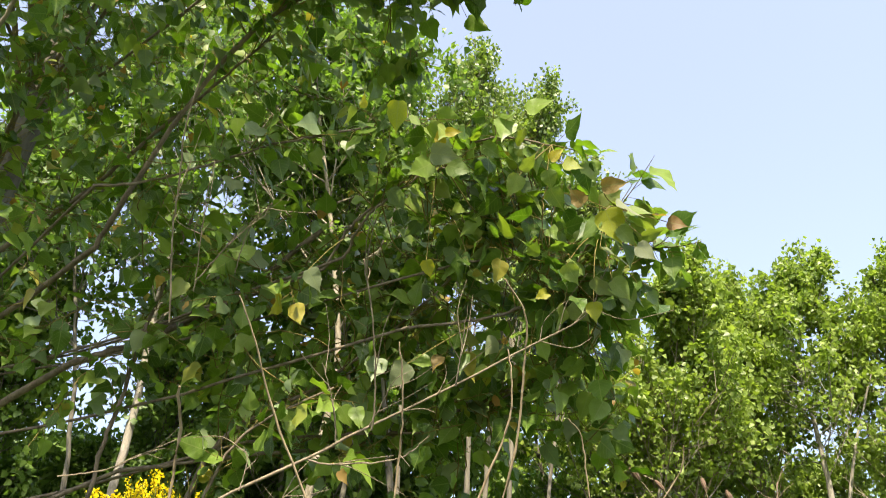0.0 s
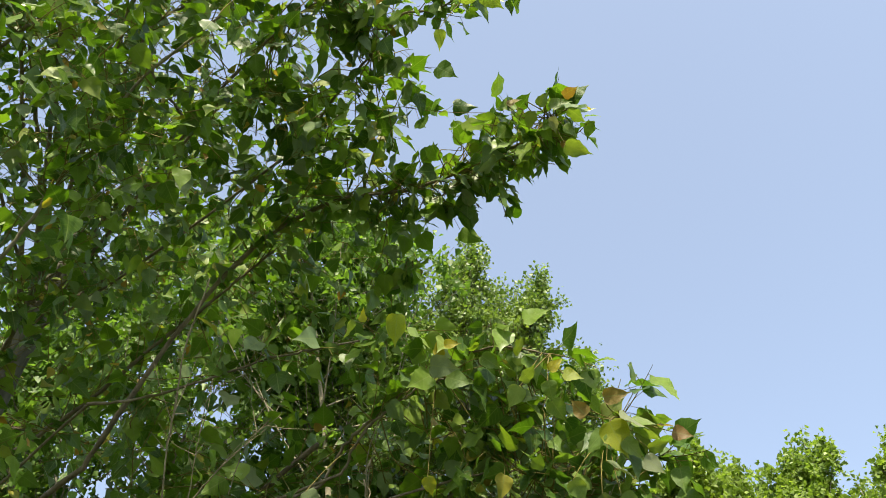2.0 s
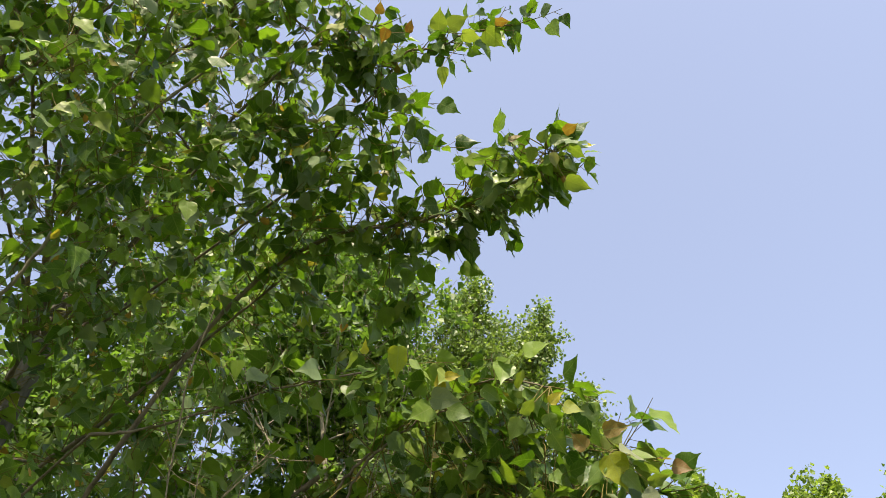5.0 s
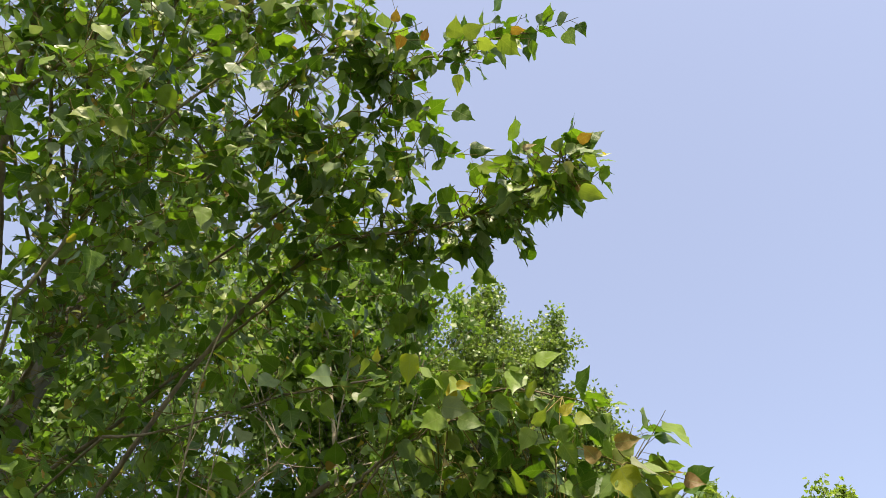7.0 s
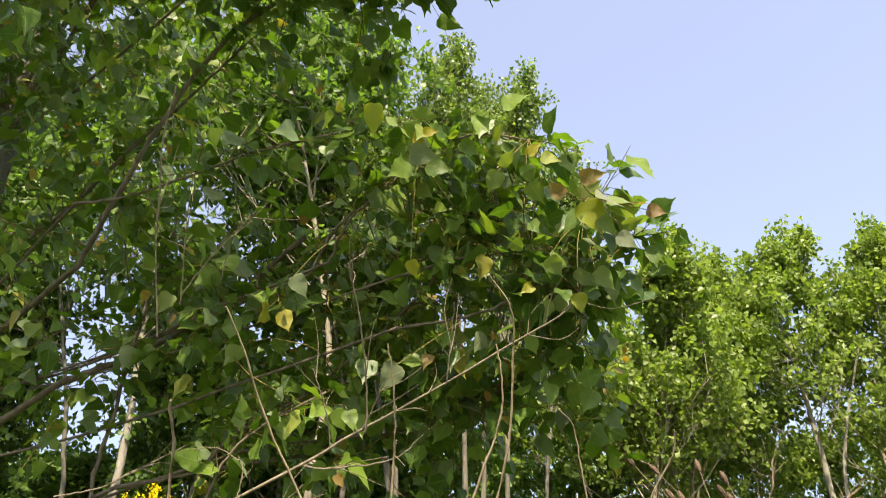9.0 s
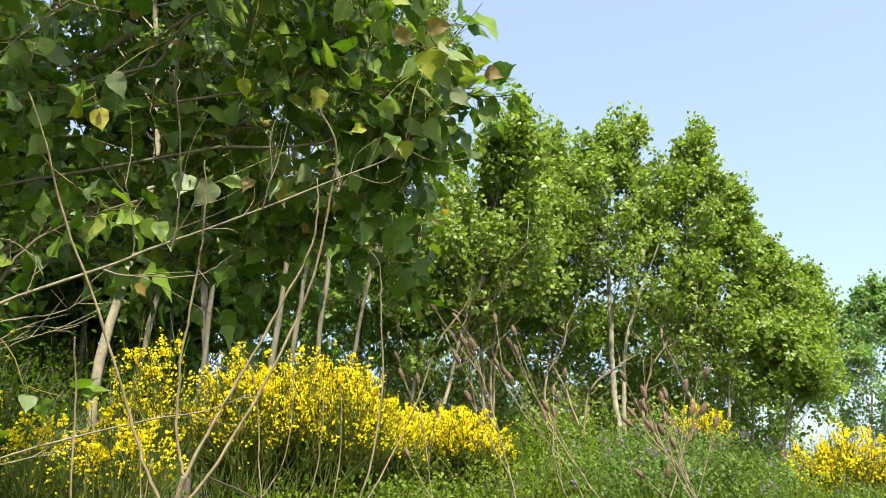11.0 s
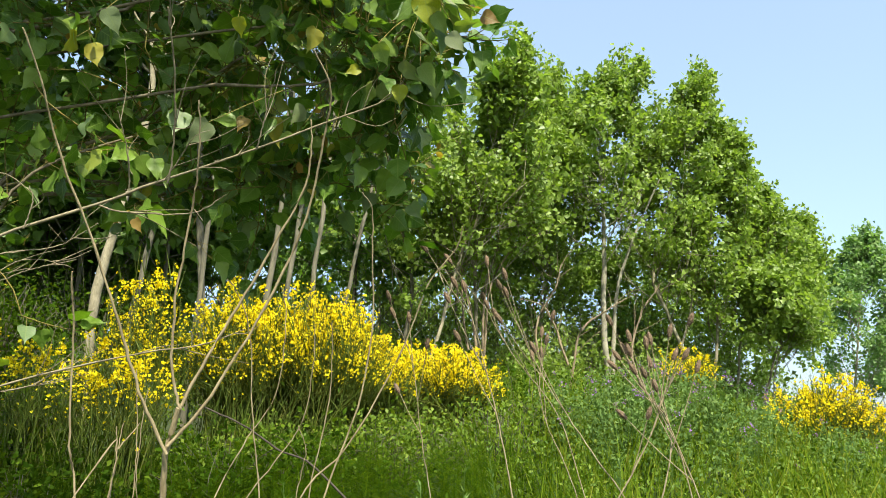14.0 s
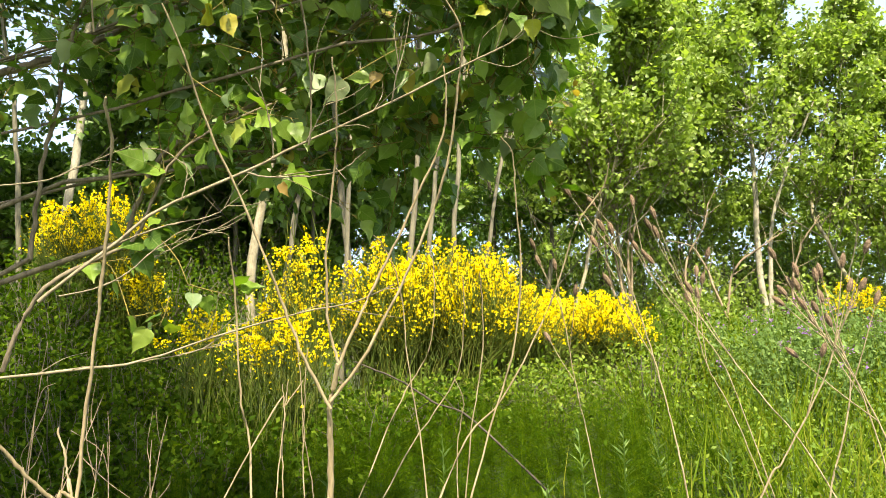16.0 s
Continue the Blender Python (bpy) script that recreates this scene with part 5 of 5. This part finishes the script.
# ---- teasels ----
TEASELS = [
    ([(0.29, 3.55, 1.17), (0.24, 3.55, 1.50), (0.16, 3.52, 1.86), (0.09, 3.47, 2.11), (0.02, 3.43, 2.25)], 0.0070),
    ([(0.82, 3.68, 1.27), (0.65, 3.70, 1.53), (0.45, 3.70, 1.84), (0.33, 3.67, 2.07), (0.26, 3.62, 2.24)], 0.0060),
    ([(0.59, 3.51, 1.17), (0.67, 3.51, 1.28), (0.85, 3.48, 1.60), (0.92, 3.46, 1.78), (1.00, 3.42, 1.94)], 0.0080),
    ([(0.85, 3.56, 1.16), (0.88, 3.54, 1.27), (0.95, 3.52, 1.53), (0.94, 3.50, 1.69), (0.85, 3.50, 1.81), (0.79, 3.48, 1.96)], 0.0070),
    ([(1.11, 3.48, 1.15), (1.08, 3.48, 1.28), (0.99, 3.50, 1.55), (0.89, 3.49, 1.74), (0.81, 3.48, 1.88)], 0.0070),
    ([(1.08, 3.60, 1.13), (1.06, 3.60, 1.34), (0.98, 3.60, 1.65), (0.86, 3.60, 1.84), (0.79, 3.58, 1.98)], 0.0060),
    ([(0.64, 4.13, 1.44), (0.53, 4.13, 1.75), (0.32, 4.10, 2.02), (0.18, 4.06, 2.25), (0.16, 4.02, 2.30)], 0.0050),
    ([(-0.09, 3.97, 1.25), (-0.15, 3.99, 1.60), (-0.20, 3.97, 1.96), (-0.29, 3.94, 2.19)], 0.0050),
    ([(0.61, 4.14, 1.39), (0.49, 4.12, 1.67), (0.45, 4.08, 1.89), (0.48, 4.03, 2.07)], 0.0050),
]

for pts, r0 in TEASELS:
    base = to_ground(pts)
    ob = thing("teasel", tuple(base), "dead straw-coloured teasel with prickly brown heads", "plant", "dead teasels")
    ln = smooth_line([tuple(base)] + list(pts), 40)
    sh = Shape()
    tube(sh, ln, r0 * 0.66, 0.0018, 6, 0.001, 0.05)
    main_stem = part("stem", sh, M_TEASEL, ob)
    tips = [(ln[-1], unit(ln[-1] - ln[-4]), main_stem)]
    for j in range(4):
        k = 20 + 4 * j
        d = unit(unit(ln[k + 2] - ln[k]) + rng.normal(size=3) * 0.22 + (0, 0, 0.1))
        length = rng.uniform(0.22, 0.4)
        sh = Shape()
        tube(sh, smooth_line([ln[k], ln[k] + d * length * 0.5 + (0, 0, -0.01), ln[k] + d * length], 8), r0 * 0.4, 0.0016, 5)
        side_stem = part("side_stem", sh, M_TEASEL, ob)
        tips.append((ln[k] + d * length, d, side_stem))
    for tip, d, holder in tips:
        sh = Shape()
        s = np.linspace(0, 1, 9)
        core = tip + s[:, None] * d * 0.058
        prof = 0.0118 * np.sin(np.pi * (0.08 + 0.88 * s)) ** 0.6
        a = np.arange(8) * math.pi / 4
        e1 = unit(np.cross(d, (0.3, 0.9, 0.1)))
        e2 = np.cross(d, e1)
        ring = core[:, None] + prof[:, None, None] * (np.cos(a)[None, :, None] * e1 + np.sin(a)[None, :, None] * e2)
        kk = np.arange(8)
        rows_ = np.arange(8)[:, None] * 8
        sh.add(ring.reshape(-1, 3), np.stack([rows_ + kk, rows_ + (kk + 1) % 8, rows_ + 8 + (kk + 1) % 8, rows_ + 8 + kk], -1).reshape(-1, 4))
        spikes = ring.reshape(-1, 3)
        out = unit(spikes - (tip + d * 0.02))
        scatter(sh, [(-.06, 0, 0), (.06, 0, 0), (0, 1, 0)], [(0, 1, 2)], spikes, out + d * 0.4, np.tile(d, (len(spikes), 1)) + rng.normal(size=spikes.shape), np.full(len(spikes), 0.009))
        part("seed_head", sh, M_HEAD, holder, "prickly brown seed head", smooth=False)

# ---- low plants ----


def scatter_ground(n, x0, x1, y0, y1, keep=None):
    x, y = rng.uniform(x0, x1, n), rng.uniform(y0, y1, n)
    if keep is not None:
        m = keep(x, y)
        x, y = x[m], y[m]
    return np.stack([x, y, bank(x, y)], -1)


# horsetails: upright shoots with whorls of fine drooping needles
sh = Shape()
roots = scatter_ground(2500, -4.0, 1.6, 2.7, 5.6, lambda x, y: rng.random(len(x)) < np.clip(1.0 - (x - 0.15 * (y - 4)) * 1.1, 0.06, 1))
NEEDLE_V = [(-0.013, 0, 0), (0.013, 0, 0), (0, 1, -0.22)]
for r in roots:
    h = rng.uniform(0.28, 0.66)
    lean = rng.normal(size=3) * (0.09, 0.09, 0)
    line = r + np.linspace(0, 1, 5)[:, None] * (np.array((0, 0, h)) + lean)
    tube(sh, line, 0.0026, 0.0008, 3)
    whorls = int(h / 0.026)
    u = np.repeat(np.linspace(0.25, 1, whorls), 8)
    a = rng.uniform(0, 6.283, len(u))
    c = r + u[:, None] * (np.array((0, 0, h)) + lean)
    tip = np.stack([np.cos(a), np.sin(a), 0.2 + 0.7 * u + rng.normal(size=len(u)) * 0.12], -1)
    scatter(sh, NEEDLE_V, [(0, 1, 2)], c, tip, np.tile((0, 0, 1.0), (len(u), 1)) + rng.normal(size=tip.shape) * 0.5, (1.1 - u) * rng.uniform(0.13, 0.24, len(u)))
horsetails = new("horsetails", sh.mesh("horsetails", M_HORSETAIL))
tagged(horsetails, "feathery bright green horsetails covering the foot of the bank", "horsetail", kind="stuff")

# upright leafy stems among the horsetails
for x, y, h in [(-0.15, 4.1, 0.75), (0.05, 4.3, 0.7), (-0.4, 3.9, 0.6), (0.3, 4.6, 0.7), (-1.6, 4.3, 0.6), (-2.6, 3.8, 0.7), (-0.9, 4.6, 0.6), (0.6, 4.2, 0.6), (-2.0, 3.7, 0.6), (1.0, 4.8, 0.6)]:
    z = float(bank(x, y))
    ob = thing("weed_plant", (x, y, z), "upright pale green weed with narrow leaves", "weed", "upright weeds")
    top = np.array((x + rng.normal() * 0.06, y + rng.normal() * 0.06, z + h))
    ln = smooth_line([(x, y, z - 0.02), (np.array((x, y, z)) + top) / 2 + rng.normal(size=3) * 0.02, top], 14)
    sh = Shape()
    tube(sh, ln, 0.006, 0.002, 6)
    part("stem", sh, M_ALFALFA, ob)
    sh = Shape()
    k = 44
    u = rng.uniform(0.15, 1.0, k)
    a = rng.uniform(0, 6.283, k)
    c = np.stack([np.interp(u, np.linspace(0, 1, 14), ln[:, q]) for q in range(3)], -1)
    tp_ = np.stack([np.cos(a), np.sin(a), 0.4 + 0.8 * u], -1)
    scatter(sh, [(0, 0, 0), (-0.09, 0.4, 0.02), (0.09, 0.4, 0.02), (0, 1, -0.08)], OVAL_F, c, tp_, np.tile((0, 0, 1.0), (k, 1)) + rng.normal(size=(k, 3)) * 0.2, rng.uniform(0.06, 0.12, k) * (1.15 - 0.5 * u))
    part("foliage", sh, M_ALFALFA, ob, kind="stuff")

# grass
sh = Shape()
p = scatter_ground(30000, -9, 9, 2.4, 14, lambda x, y: rng.random(len(x)) < np.clip(0.35 + x * 0.5, 0.04, 1))
p = np.concatenate([p, scatter_ground(12000, -8, 8, -6, 2.6)])
n_ = len(p)
BLADE_G = [(-0.012, 0, 0), (0.012, 0, 0), (-0.009, 0.5, 0.05), (0.009, 0.5, 0.05), (0, 1, 0.25)]
scatter(sh, BLADE_G, [(0, 1, 3), (0, 3, 2), (2, 3, 4)], p, rng.normal(size=(n_, 3)) * 0.3 + (0, 0, 1), rng.normal(size=(n_, 3)), rng.uniform(0.15, 0.5, n_) * np.where(p[:, 1] < 2.4, 0.5, 1.0))
tagged(new("grass", sh.mesh("grass", M_GRASS)), "tall loose green grass", "grass", kind="stuff")

# broad bright blades and leaves on the right
sh = Shape()
p = scatter_ground(5200, 0.1, 4.5, 3.0, 7.2, lambda x, y: rng.random(len(x)) < np.clip(x * 1.2 - 0.1, 0, 1))
n_ = len(p)
scatter(sh, BLADE_G, [(0, 1, 3), (0, 3, 2), (2, 3, 4)], p, rng.normal(size=(n_, 3)) * 0.35 + (0, 0, 1), rng.normal(size=(n_, 3)), rng.uniform(0.3, 0.62, n_))
k = 6
q = np.repeat(p[::2], k, axis=0) + rng.normal(size=(len(p[::2]) * k, 3)) * (0.08, 0.08, 0.10) + (0, 0, 0.28)
leafy = Shape()
scatter(leafy, OVAL_V, OVAL_F, q, rng.normal(size=q.shape) + (0, 0, 0.1), rng.normal(size=q.shape) * 0.5 + (0, -0.3, 0.7), rng.uniform(0.02, 0.046, len(q)))
tagged(new("meadow_leaves", leafy.mesh("meadow_leaves", M_WEED)), "low leafy meadow plants", "weeds", kind="stuff")
tagged(new("meadow_grass", sh.mesh("meadow_grass", M_GRASS)), "long bright yellow-green grass blades", "grass", kind="stuff")

# leafy weeds over the bank
sh = Shape()
p = scatter_ground(8000, -8, 8, 3.5, 13.5, lambda x, y: (rng.random(len(x)) < np.clip((y - 4.2) * 0.6, 0.1, 1)))
for r in p:
    h = rng.uniform(0.15, 0.5)
    k = 10
    u = rng.uniform(0.15, 1, k)
    c = r + np.stack([rng.normal(size=k) * 0.07, rng.normal(size=k) * 0.07, u * h], -1)
    scatter(sh, OVAL_V, OVAL_F, c, rng.normal(size=(k, 3)) + (0, 0, 0.2), rng.normal(size=(k, 3)) * 0.6 + (0, -0.2, 0.7), rng.uniform(0.022, 0.055, k))
tagged(new("weeds", sh.mesh("weeds", M_WEED_SHADED)), "mixed leafy green weeds", "weeds", kind="stuff")


def flowering_clump(x, y, half, height, shoots):
    z = float(bank(x, y))
    ob = thing("vetch_clump", (x, y, z), "grey-green leafy clump dotted with purple flowers", "plant", "purple-flowered clumps")
    leaves, flowers = Shape(), Shape()
    for _ in range(shoots):
        r = np.array((x + rng.normal() * half * 0.5, y + rng.normal() * half * 0.5, 0))
        r[2] = float(bank(r[0], r[1]))
        h = height * rng.uniform(0.6, 1.1)
        lean = rng.normal(size=3) * (0.12, 0.12, 0)
        line = r + np.linspace(0, 1, 5)[:, None] * (np.array((0, 0, h)) + lean)
        tube(leaves, line, 0.003, 0.0015, 3)
        k = 34
        u = rng.uniform(0.2, 1, k)
        c = r + u[:, None] * (np.array((0, 0, h)) + lean) + rng.normal(size=(k, 3)) * 0.04
        scatter(leaves, OVAL_V, OVAL_F, c, rng.normal(size=(k, 3)) + (0, 0, 0.5), rng.normal(size=(k, 3)) * 0.6 + (0, -0.3, 0.7), rng.uniform(0.025, 0.05, k))
        if rng.random() < 0.16:
            k = 14
            c = line[-1] + rng.normal(size=(k, 3)) * (0.013, 0.013, 0.018) + (0, 0, 0.02)
            scatter(flowers, OVAL_V, OVAL_F, c, rng.normal(size=(k, 3)) + (0, 0, 0.5), rng.normal(size=(k, 3)), rng.uniform(0.013, 0.022, k))
    part("foliage", leaves, M_ALFALFA, ob, kind="stuff")
    if flowers.count:
        part("blossom", flowers, M_PURPLE, ob, "small purple flower heads", kind="stuff")


for x, y, half, height, shoots in [(1.4, 6.2, 0.7, 0.6, 170), (2.0, 6.6, 0.7, 0.65, 170), (3.3, 6.6, 0.6, 0.45, 80), (1.9, 7.6, 0.7, 0.5, 90)]:
    flowering_clump(x, y, half, height, shoots)
